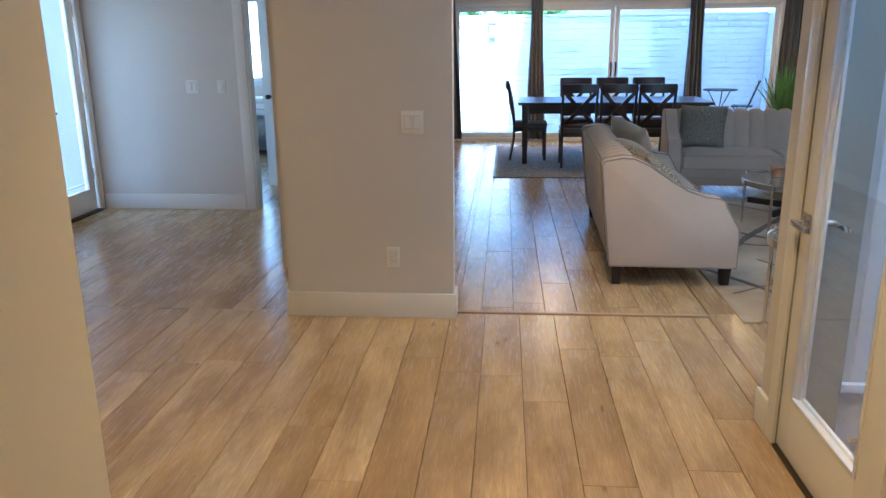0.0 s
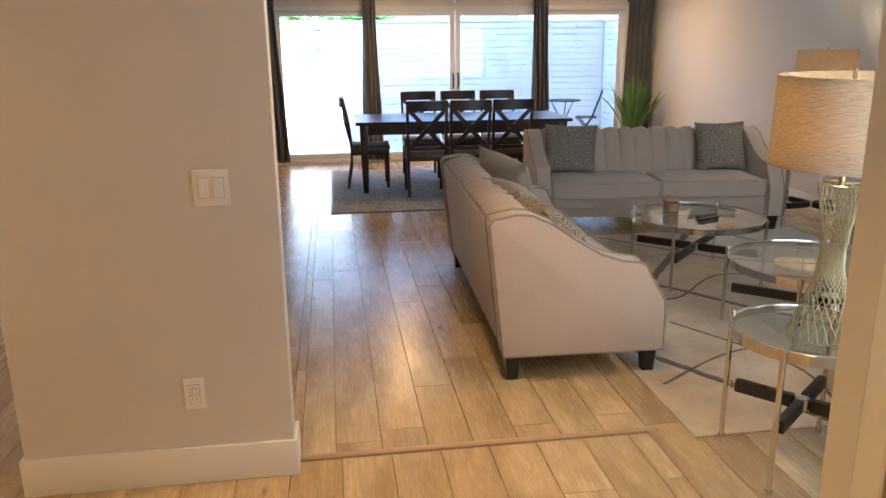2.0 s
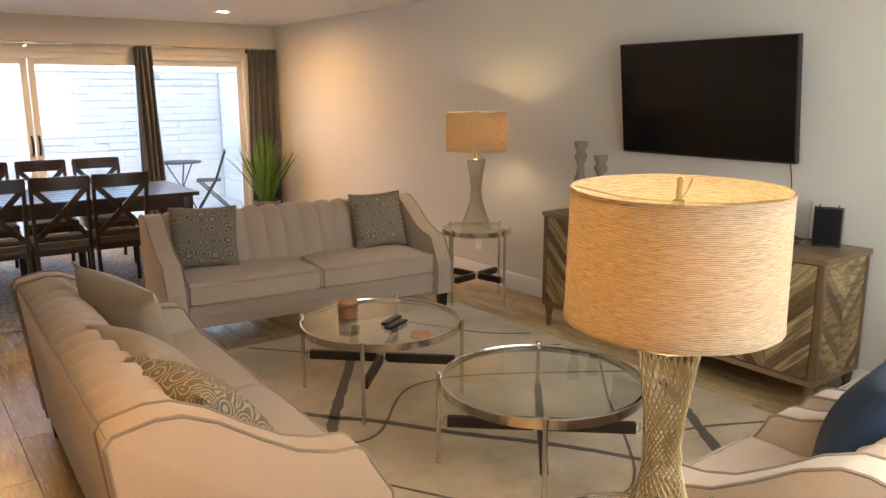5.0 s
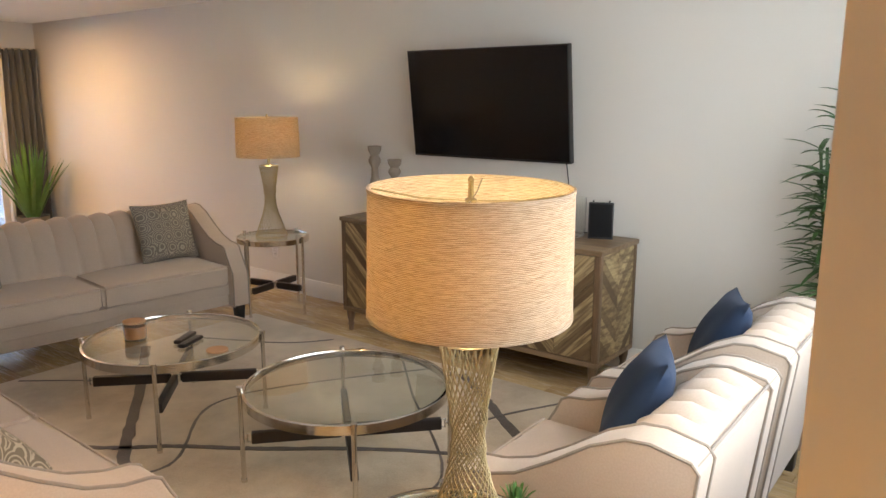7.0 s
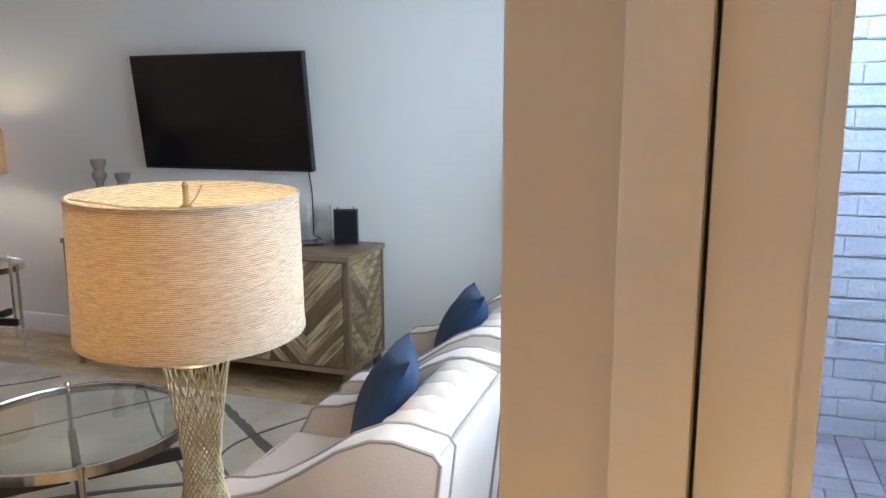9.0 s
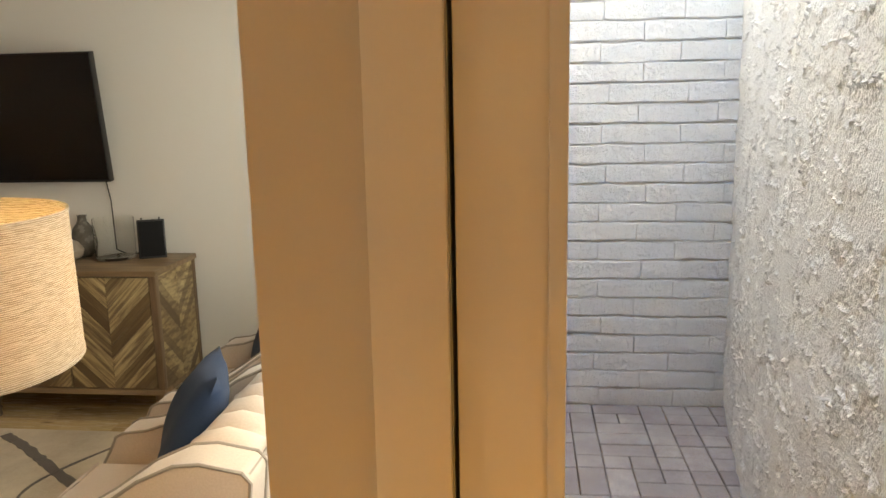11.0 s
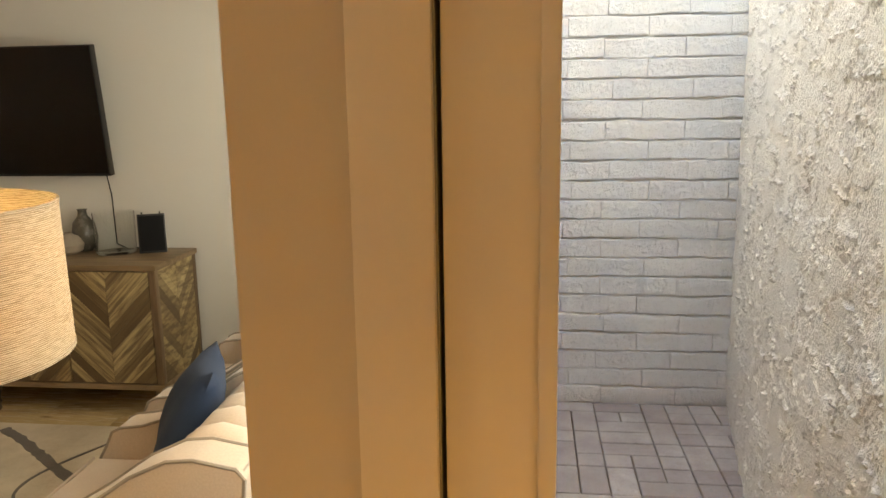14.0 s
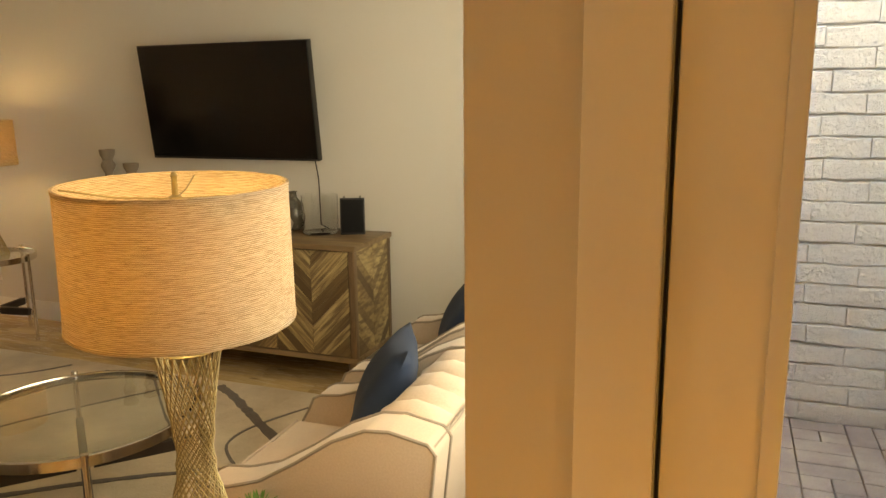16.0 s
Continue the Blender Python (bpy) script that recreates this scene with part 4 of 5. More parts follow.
def french_door():
    d = thing("door_1", "white framed glass door, closed, with a lever handle", "door", pose(0, 0, 0), kind="structure")
    xi, xo = DX + 0.004, DX + 0.048
    y0, y1, z0, z1 = D0, D1, 0.012, 2.05
    part("stile", boxes((xi, xo, y0, y0 + 0.092, z0, z1), bevel=0.003), trim_paint, d)
    part("stile", boxes((xi, xo, y1 - 0.092, y1, z0, z1), bevel=0.003), trim_paint, d)
    part("rail", boxes((xi, xo, y0 + 0.092, y1 - 0.092, z0, 0.236), bevel=0.002), trim_paint, d)
    part("rail", boxes((xi, xo, y0 + 0.092, y1 - 0.092, z1 - 0.13, z1), bevel=0.002), trim_paint, d)
    g0, g1, h0, h1 = y0 + 0.092, y1 - 0.092, 0.236, z1 - 0.13
    for a in (xi - 0.004, xo - 0.008):
        part("glazing_bead", boxes((a, a + 0.012, g0 - 0.004, g0 + 0.014, h0, h1), (a, a + 0.012, g1 - 0.014, g1 + 0.004, h0, h1), (a, a + 0.012, g0 + 0.014, g1 - 0.014, h0 - 0.004, h0 + 0.014), (a, a + 0.012, g0 + 0.014, g1 - 0.014, h1 - 0.014, h1 + 0.004), bevel=0.003), white_frame, d)
    p = part("pane", boxes((xi + 0.019, xi + 0.025, g0 - 0.01, g1 + 0.01, h0 - 0.01, h1 + 0.01)), pane_glass, d, "clear glass pane")
    p.visible_shadow = False
    y = y1 - 0.052
    lever(d, pose(xi - 0.001, y, 0.885) @ Matrix(((0, 0, -1, 0), (-1, 0, 0, 0), (0, 1, 0, 0), (0, 0, 0, 1))), chrome)
    lever(d, pose(xo + 0.001, y, 0.885) @ Matrix(((0, 0, 1, 0), (-1, 0, 0, 0), (0, -1, 0, 0), (0, 0, 0, 1))), chrome)
    for z in (0.30, 1.03, 1.80):
        part("hinge", rod(bmesh.new(), (xi - 0.004, y0 - 0.002, z - 0.045), (xi - 0.004, y0 - 0.002, z + 0.045), 0.006, 10), brass_dark, d, "dark bronze hinge")
    f = setting("door_frame_1", boxes((DX - 0.012, DX + 0.002, D0 - 0.082, D0 - 0.006, 0, 2.16), (DX - 0.012, DX + 0.002, D1 + 0.006, D1 + 0.082, 0, 2.16), (DX - 0.012, DX + 0.002, D0 - 0.006, D1 + 0.006, 2.06, 2.16), bevel=0.003), trim_paint, "white painted casing round the glass door", "door frame")
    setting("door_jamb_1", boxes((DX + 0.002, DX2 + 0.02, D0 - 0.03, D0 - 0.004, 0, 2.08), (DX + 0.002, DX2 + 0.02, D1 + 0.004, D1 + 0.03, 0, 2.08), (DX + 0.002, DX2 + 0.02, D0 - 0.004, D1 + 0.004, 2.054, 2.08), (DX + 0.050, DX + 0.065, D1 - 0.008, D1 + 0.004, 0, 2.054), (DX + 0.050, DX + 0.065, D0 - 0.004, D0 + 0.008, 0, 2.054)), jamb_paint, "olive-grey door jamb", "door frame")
    setting("door_sill_1", boxes((DX - 0.012, DX2 + 0.04, D0, D1, -0.02, 0.010), bevel=0.003), brass_dark, "dark metal door sill", "door frame")


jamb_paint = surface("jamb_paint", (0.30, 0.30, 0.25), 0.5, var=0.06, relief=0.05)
french_door()


def foyer_door():
    d = thing("door_2", "white framed glass entry door with a dark lever", "door", pose(0, 0, 0), kind="structure")
    x0, x1, y0, y1, z0, z1 = -3.60, -3.555, 6.56, 7.27, 0.02, 2.05
    part("stile", boxes((x0, x1, y0, y0 + 0.13, z0, z1), bevel=0.003), trim_paint, d)
    part("stile", boxes((x0, x1, y1 - 0.10, y1, z0, z1), bevel=0.003), trim_paint, d)
    part("rail", boxes((x0, x1, y0 + 0.13, y1 - 0.10, z0, 0.22), bevel=0.003), trim_paint, d)
    part("rail", boxes((x0, x1, y0 + 0.13, y1 - 0.10, z1 - 0.12, z1), bevel=0.003), trim_paint, d)
    p = part("pane", boxes((x0 + 0.018, x0 + 0.024, y0 + 0.12, y1 - 0.09, 0.21, z1 - 0.11)), pane_glass, d, "clear glass pane")
    p.visible_shadow = False
    lever(d, pose(x1 + 0.001, y0 + 0.065, 0.95) @ Matrix(((0, 0, 1, 0), (1, 0, 0, 0), (0, 1, 0, 0), (0, 0, 0, 1))), black_metal)
    for z in (0.35, 1.05, 1.8):
        part("hinge", rod(bmesh.new(), (x1 + 0.003, y1 + 0.003, z - 0.05), (x1 + 0.003, y1 + 0.003, z + 0.05), 0.007, 10), chrome, d)
    setting("door_frame_2", boxes((-3.552, -3.528, 6.44, 6.545, 0, 2.2), (-3.552, -3.528, 7.285, 7.36, 0, 2.2), (-3.552, -3.528, 6.545, 7.285, 2.08, 2.2), bevel=0.004), trim_paint, "white painted casing round the entry door", "door frame")
    setting("door_sill_2", boxes((-3.62, -3.51, 6.52, 7.30, 0.0, 0.018), bevel=0.003), brass_dark, "dark metal threshold", "door frame")


foyer_door()
setting("door_frame_3", boxes((-2.14, -2.05, 7.352, 7.37, 0, 2.15), (-1.22, -1.20, 7.352, 7.37, 0, 2.15), (-2.05, -1.22, 7.352, 7.37, 2.06, 2.15), (-2.052, -2.035, 7.372, 7.50, 0, 2.06), (-1.237, -1.22, 7.372, 7.50, 0, 2.06), bevel=0.003), trim_paint, "white painted casing of an open doorway", "door frame")


def open_leaf():
    d = thing("door_3", "white painted room door standing open", "door", pose(-2.30, 8.55, 0, 0, 0, 0), kind="structure")
    part("leaf", boxes((0, 0.80, 0, 0.04, 0.01, 2.03), bevel=0.003), trim_paint, d)
    part("recess", boxes((0.12, 0.68, -0.004, 0.0, 0.2, 0.9), (0.12, 0.68, -0.004, 0.0, 1.05, 1.9), bevel=0.0015), trim_paint, d)
    part("knob", lathe([(0.006, 0), (0.022, 0.004), (0.010, 0.012), (0.010, 0.035), (0.026, 0.05), (0.024, 0.066), (0.004, 0.07)], 18), black_metal, d, "dark round knob", m=pose(0.07, 0, 0.96, 90))


open_leaf()


def window_unit(name, label, x0, x1, y, z0, z1, splits, face):
    """A white vinyl window in a wall along x."""
    w = thing(name, label, "window", pose(0, 0, 0), kind="structure")
    t = 0.05
    part("window_frame", boxes((x0, x0 + t, y, y + 0.07, z0, z1), (x1 - t, x1, y, y + 0.07, z0, z1), (x0 + t, x1 - t, y, y + 0.07, z0, z0 + t), (x0 + t, x1 - t, y, y + 0.07, z1 - t, z1), bevel=0.004), white_frame, w)
    part("window_sill", boxes((x0 - 0.04, x1 + 0.04, y - 0.03, y + 0.0, z0 - 0.035, z0), bevel=0.004), white_frame, w)
    xs = [x0 + t] + splits + [x1 - t]
    for a, b in zip(xs, xs[1:]):
        part("sash", boxes((a, a + 0.03, y + 0.015, y + 0.05, z0 + t, z1 - t), (b - 0.03, b, y + 0.015, y + 0.05, z0 + t, z1 - t), (a + 0.03, b - 0.03, y + 0.015, y + 0.05, z0 + t, z0 + t + 0.03), (a + 0.03, b - 0.03, y + 0.015, y + 0.05, z1 - t - 0.03, z1 - t), bevel=0.003), white_frame, w)
        p = part("pane", boxes((a + 0.02, b - 0.02, y + 0.030, y + 0.035, z0 + t + 0.02, z1 - t - 0.02)), pane_glass, w, "clear glass pane")
        p.visible_shadow = False
    return w


window_unit("window_1", "low white-framed window onto the court", WX0, WX1, SY - 0.012, WZ0, WZ1, [2.84], -1)
window_unit("window_2", "bright bedroom window with a white frame", -3.95, -2.95, 11.5, 0.95, 2.15, [-3.45], -1)


def sliding_doors():
    s = thing("sliding_door", "wide white-framed sliding glass doors onto the patio", "door", pose(0, 0, 0), kind="structure")
    y0, y1, z0, z1 = YW + 0.03, YW + 0.15, 0.0, 2.06
    part("frame", boxes((-0.566, -0.506, y0, y1, z0, z1), (4.246, 4.305, y0, y1, z0, z1), (-0.506, 4.246, y0, y1, 2.0, z1), (-0.506, 4.246, y0, y1, 0.0, 0.05), bevel=0.004), white_frame, s)
    spans = [(-0.506, 0.70, 0.07), (0.645, 1.865, 0.02), (1.875, 3.075, 0.02), (3.015, 4.246, 0.07)]
    for i, (a, b, dy) in enumerate(spans):
        y = y0 + dy
        lf = part("leaf", boxes((a, a + 0.065, y, y + 0.04, 0.05, 2.0), (b - 0.065, b, y, y + 0.04, 0.05, 2.0), (a + 0.065, b - 0.065, y, y + 0.04, 0.05, 0.125), (a + 0.065, b - 0.065, y, y + 0.04, 1.935, 2.0), bevel=0.003), white_frame, s)
        # pane colour dims the daylight outside; the glass is otherwise clear
        p = part("pane", boxes((a + 0.055, b - 0.055, y + 0.017, y + 0.023, 0.115, 1.945)), slider_dimming_glass, lf, "clear glass pane")
        p.visible_shadow = False
        if i in (1, 2):
            x = b - 0.03 if i == 1 else a + 0.03
            bm = bmesh.new()
            tube(bm, [(x, y - 0.002, 0.98), (x, y - 0.04, 1.01), (x, y - 0.045, 1.08), (x, y - 0.04, 1.15), (x, y - 0.002, 1.18)], 0.011, 8)
            part("pull", bm, black_metal, lf, "black curved pull handle")


sliding_doors()
tagged(part("curtain_rod", tube(bmesh.new(), [(XL + 0.03, YW - 0.095, 2.145), (XW - 0.03, YW - 0.095, 2.145)], 0.011, 10), chrome), "thin metal curtain rod across the window wall", "curtain rod")
rod_ob = bpy.data.objects["curtain_rod"]
for x in (-0.52, 1.86, 4.28):
    part("bracket", boxes((x - 0.008, x + 0.008, YW - 0.1, YW, 2.125, 2.142), (x - 0.02, x + 0.02, YW - 0.006, YW, 2.10, 2.17)), chrome, rod_ob)
curtain("curtain", -1.05, -0.50, (0.0, 0.10), "dark grey pleated drape drawn into the corner", 6)
curtain("curtain", 0.63, 0.79, (0.05, 0.07), "narrow dark grey drape gathered between the panes", 4)
curtain("curtain", 2.92, 3.11, (0.01, 0.07), "narrow dark grey drape between the sliding panes", 4)
curtain("curtain", 4.24, 4.60, (0.03, 0.0), "dark grey pleated drape beside the plant", 5)

# ---- switches and lights ----


def wall_plate(name, label, category, m, w, h, rockers):
    p = thing(name, label, category, m)
    part("plate", boxes((-w / 2, w / 2, -0.006, 0.0, -h / 2, h / 2), bevel=0.0025), plastic_white, p)
    for x in rockers:
        if category == "switch":
            part("bezel", boxes((x - 0.0182, x + 0.0182, -0.0068, -0.005, -0.0352, 0.0352)), pot_grey, p)
            part("rocker", boxes((x - 0.017, x + 0.017, -0.0095, -0.005, -0.034, 0.034), bevel=0.002), plastic_white, p)
        else:
            for z in (-0.02, 0.02):
                part("bezel", boxes((x - 0.0182, x + 0.0182, -0.0068, -0.005, z - 0.0162, z + 0.0162)), pot_grey, p)
                k = part("socket", boxes((x - 0.017, x + 0.017, -0.0085, -0.005, z - 0.015, z + 0.015), bevel=0.003), plastic_white, p)
                part("slots", boxes((x - 0.008, x - 0.006, -0.0088, -0.008, z - 0.004, z + 0.006), (x + 0.006, x + 0.008, -0.0088, -0.008, z - 0.004, z + 0.006)), frame_black, k)
    return p


wall_plate("light_switch", "white double rocker switch on the wall end", "switch", pose(-0.228, 4.575, 1.092), 0.118, 0.122, (-0.024, 0.024))
wall_plate("outlet", "white power outlet low on the wall end", "outlet", pose(-0.348, 4.575, 0.352), 0.072, 0.116, (0,))
wall_plate("light_switch", "white double rocker switch by the doorway", "switch", pose(-2.568, 7.37, 1.132), 0.118, 0.12, (-0.024, 0.024))
wall_plate("light_switch", "single white rocker switch by the doorway", "switch", pose(-2.298, 7.37, 1.132), 0.075, 0.12, (0,))
wall_plate("outlet", "white outlet low behind the side table", "outlet", pose(XW, 8.36, 0.33, 0, 0, -90), 0.072, 0.116, (0,))


def downlight(x, y):
    d = thing("downlight", "round white recessed ceiling light, switched on; hall and foyer ones are added", "light", pose(x, y, CEIL), "", "ceiling lights")
    part("trim_ring", lathe([(0.052, -0.002), (0.078, -0.006), (0.085, 0.0), (0.052, 0.0), (0.052, -0.002)], 32, cap=False), plastic_white, d)
    part("lens", lathe([(0.001, -0.004), (0.05, -0.004), (0.05, -0.001), (0.001, -0.001)], 28), down_glow, d)


# fixture bodies, also for the added lights in hall and foyer
for x, y, watts in DOWN:
    downlight(x, y)

# ---- seating ----
SOFA_B = pose(3.98, 8.58, 0, 0, 0, 174)
settee("sofa", "cream fabric sofa with channelled back, seen from behind", "sofa", 2.03, pose(0.918, 7.235, 0, 0, 0, -91.8), 2, 13, 0.84, 0.81, group="matching sofas")
settee("sofa", "cream fabric sofa with channelled back facing the tables", "sofa", 2.08, SOFA_B, 2, 13, 0.84, 0.81, group="matching sofas")
settee("armchair", "cream fabric armchair with dark piping beside the side table", "armchair", 0.82, pose(2.205, 3.85, 0, 0, 0, 1), 1, 5, 0.83, 0.78, "matching armchairs")
settee("armchair", "cream fabric armchair with dark piping by the screen wall", "armchair", 0.82, pose(3.16, 3.87, 0, 0, 0, 1), 1, 5, 0.83, 0.78, "matching armchairs")
pillow("cushion", "plain taupe cushion propped upright on the sofa", grey_cloth, pose(1.32, 6.66, 0.46, 0, 0, -66) @ pose(0, 0, 0, 20, 8), 0.50, 0.47, 0.17)
pillow("cushion", "plain taupe cushion slumped on the sofa", grey_cloth, pose(1.33, 5.98, 0.51, 0, 0, -80) @ pose(0, 0, 0, 42), 0.52, 0.42, 0.18)
pillow("cushion", "leaf-patterned beige cushion lying on the sofa", leaf_cloth, pose(1.35, 5.66, 0.53, 0, 0, -74) @ pose(0, 0, 0, 48), 0.52, 0.40, 0.18)
pillow("cushion", "grey cushion with a ring pattern on the sofa", ring_cloth, SOFA_B @ pose(1.74, 0.43, 0.45, 0, 0, -16) @ pose(0, 0, 0, 20), 0.46, 0.44, 0.14, "ring-patterned cushions")
pillow("cushion", "grey cushion with a ring pattern against the sofa arm", ring_cloth, SOFA_B @ pose(0.37, 0.42, 0.45, 0, 0, 4) @ pose(0, 0, 0, 18), 0.46, 0.44, 0.14, "ring-patterned cushions")
pillow("cushion", "plump navy blue cushion on the armchair", blue_cloth, pose(2.70, 4.32, 0.43, 0, 0, 22) @ pose(0, 0, 0, 24, 6), 0.50, 0.44, 0.17, "navy cushions")
pillow("cushion", "plump navy blue cushion on the armchair", blue_cloth, pose(3.55, 4.33, 0.43, 0, 0, 22) @ pose(0, 0, 0, 24, 6), 0.50, 0.44, 0.17, "navy cushions")

# ---- tables ----
round_table("coffee_table", "round glass coffee table with polished rim, holding remotes", 0.435, 0.42, pose(2.575, 6.66, 0.012), 46, 0.20, "coffee tables")
round_table("coffee_table", "round glass coffee table with polished rim, empty", 0.44, 0.42, pose(2.67, 5.51, 0.012), 48, 0.20, "coffee tables")
round_table("side_table", "small round glass side table with thin nickel legs", 0.275, 0.535, pose(1.855, 4.34, 0.010), 40, 0.24, "side tables")
round_table("side_table", "small round glass side table with thin nickel legs by the wall", 0.275, 0.59, pose(4.21, 7.84, 0), 10, 0.20, "side tables")
table_lamp(pose(1.865, 4.29, 0.541), "table lamps", 1.2)
table_lamp(pose(4.21, 7.85, 0.586), "table lamps")
sideboard()


def television():
    t = thing("television", "large black flat television tilted forward on the wall", "television", pose(4.535, 6.10, 1.585, 0, -6.6, 0))
    part("cabinet", boxes((-0.005, 0.040, -0.608, 0.608, -0.352, 0.352), bevel=0.004), frame_black, t)
    part("screen", boxes((-0.0075, -0.004, -0.600, 0.600, -0.338, 0.345)), screen_black, t, "dark glossy screen, off")
    part("wall_mount", boxes((0.040, 0.13, -0.2, 0.2, -0.1, 0.1), bevel=0.004), black_metal, t)
    part("rear_box", boxes((0.040, 0.07, -0.4, 0.4, -0.31, 0.05), bevel=0.01), frame_black, t)


television()
tagged(part("cable", tube(bmesh.new(), [(4.62, 5.55, 1.26), (4.64, 5.54, 1.12), (4.635, 5.535, 1.0), (4.63, 5.53, 0.86), (4.62, 5.44, 0.826), (4.56, 5.27, 0.825)], 0.0035, 6), frame_black), "thin dark cable hanging below the television", "cable")

# on the sideboard
TOP = 0.82
for y, h in ((6.955, 0.475), (6.77, 0.39)):
    c = lathe([(0.048, 0), (0.05, 0.02), (0.042, 0.03), (0.040, h * 0.45), (0.026, h * 0.55), (0.024, h * 0.68), (0.043, h * 0.76), (0.045, h * 0.8), (0.030, h * 0.86), (0.046, h * 0.93), (0.05, h), (0.04, h), (0.038, h - 0.015), (0.001, h - 0.015)], 20, cap=False)
    ob = part("candle_holder", c, whitewash, None)
    ob.location = (4.42, y, TOP)
    tagged(ob, "turned whitewashed wooden candle holder on the sideboard", "candle holder", "candle holders")
ob = part("vase", lathe([(0.035, 0), (0.055, 0.02), (0.068, 0.09), (0.055, 0.16), (0.026, 0.20), (0.022, 0.225), (0.028, 0.235), (0.018, 0.235), (0.016, 0.2), (0.001, 0.19)], 28, cap=False), vase_glaze, None)
ob.location = (4.53, 5.66, TOP)
tagged(ob, "dark textured ceramic bottle vase", "vase")
ob = part("vase", lathe([(0.04, 0), (0.075, 0.02), (0.085, 0.055), (0.06, 0.095), (0.03, 0.11), (0.028, 0.118), (0.02, 0.118), (0.018, 0.1), (0.001, 0.09)], 28, cap=False), whitewash, None)
ob.location = (4.43, 5.70, TOP)
tagged(ob, "small squat grey ribbed ceramic vase", "vase")
ob = part("glass_hurricane", lathe([(0.001, 0.0), (0.100, 0.0), (0.106, 0.012), (0.108, 0.225), (0.1055, 0.225), (0.103, 0.020), (0.001, 0.018)], 40, cap=False), clear_glass, None)
ob.location = (4.49, 5.455, TOP)
tagged(ob, "large clear glass cylinder vase, empty", "vase")


def tablet():
    t = thing("photo_frame", "small black upright display standing on the sideboard", "display", pose(4.48, 5.235, TOP, 0, 6, 25))
    part("body", boxes((0.0, 0.014, -0.072, 0.072, 0.0, 0.215), bevel=0.004), frame_black, t)
    part("screen", boxes((-0.002, 0.0, -0.064, 0.064, 0.012, 0.205)), display_black, t)
    part("foot", boxes((0.012, 0.07, -0.03, 0.03, 0.0, 0.012), bevel=0.003), frame_black, t)
    for y in (-0.05, 0.042):
        part("antenna", boxes((0.004, 0.010, y, y + 0.008, 0.215, 0.226)), frame_black, t)


tablet()

# on the coffee table
CT = 0.428
c = thing("candle", "amber candle in a short glass tumbler", "candle", pose(2.45, 6.80, CT))
part("wax", lathe([(0.05, 0.004), (0.052, 0.065), (0.001, 0.065)], 28), candle_wax, c)
part("tumbler", lathe([(0.054, 0.0), (0.056, 0.082), (0.053, 0.082), (0.0525, 0.003), (0.001, 0.003)], 28, cap=False), clear_glass, c)
part("lid", lathe([(0.052, 0.082), (0.056, 0.084), (0.056, 0.092), (0.052, 0.094)], 28), cork, c)
for dx, dy, rz, lab in ((0.0, 0.0, 24, "black television remote on the glass table"), (0.02, 0.075, 30, "slim black remote control on the glass table")):
    r = thing("remote_control", lab, "remote", pose(2.575 + dx, 6.51 + dy, CT, 0, 0, rz), "remotes")
    part("case", boxes((-0.085, 0.085, -0.021, 0.021, 0, 0.018), bevel=0.006), frame_black, r)
    part("buttons", boxes(*[(-0.07 + i * 0.024, -0.058 + i * 0.024, y, y + 0.009, 0.018, 0.0195) for i in range(6) for y in (-0.014, 0.004)]), pot_grey, r)
ob = part("coaster", lathe([(0.05, 0), (0.052, 0.003), (0.052, 0.008), (0.05, 0.010)], 28), cork, None)
ob.location = (2.585, 6.305, CT)
tagged(ob, "round cork coaster on the glass table", "coaster")

# succulent on the side table
s = thing("succulent", "small green succulent in a brown pot", "plant", pose(2.02, 4.25, 0.541))
part("pot", lathe([(0.032, 0), (0.036, 0.004), (0.044, 0.065), (0.04, 0.066), (0.038, 0.055), (0.001, 0.055)], 20, cap=False), terracotta, s)
bm = bmesh.new()
rng = random.Random(3)
for i in range(40):
    a, r = rng.uniform(0, 6.28), rng.uniform(0.01, 0.055)
    blade(bm, (0.01 * math.cos(a), 0.01 * math.sin(a), 0.055), (r * math.cos(a), r * math.sin(a), 0.13 - r * 0.5), 0.006, 0.008, 4)
part("leaves", bm, leaf_green, s, smooth=80)

# ---- rugs ----
rng = random.Random(5)
rug = tagged(part("rug", boxes((1.57, 4.02, 4.575, 7.85, 0.0, 0.010), bevel=0.004), rug_cream), "cream shaggy rug with loose charcoal lines", "rug")
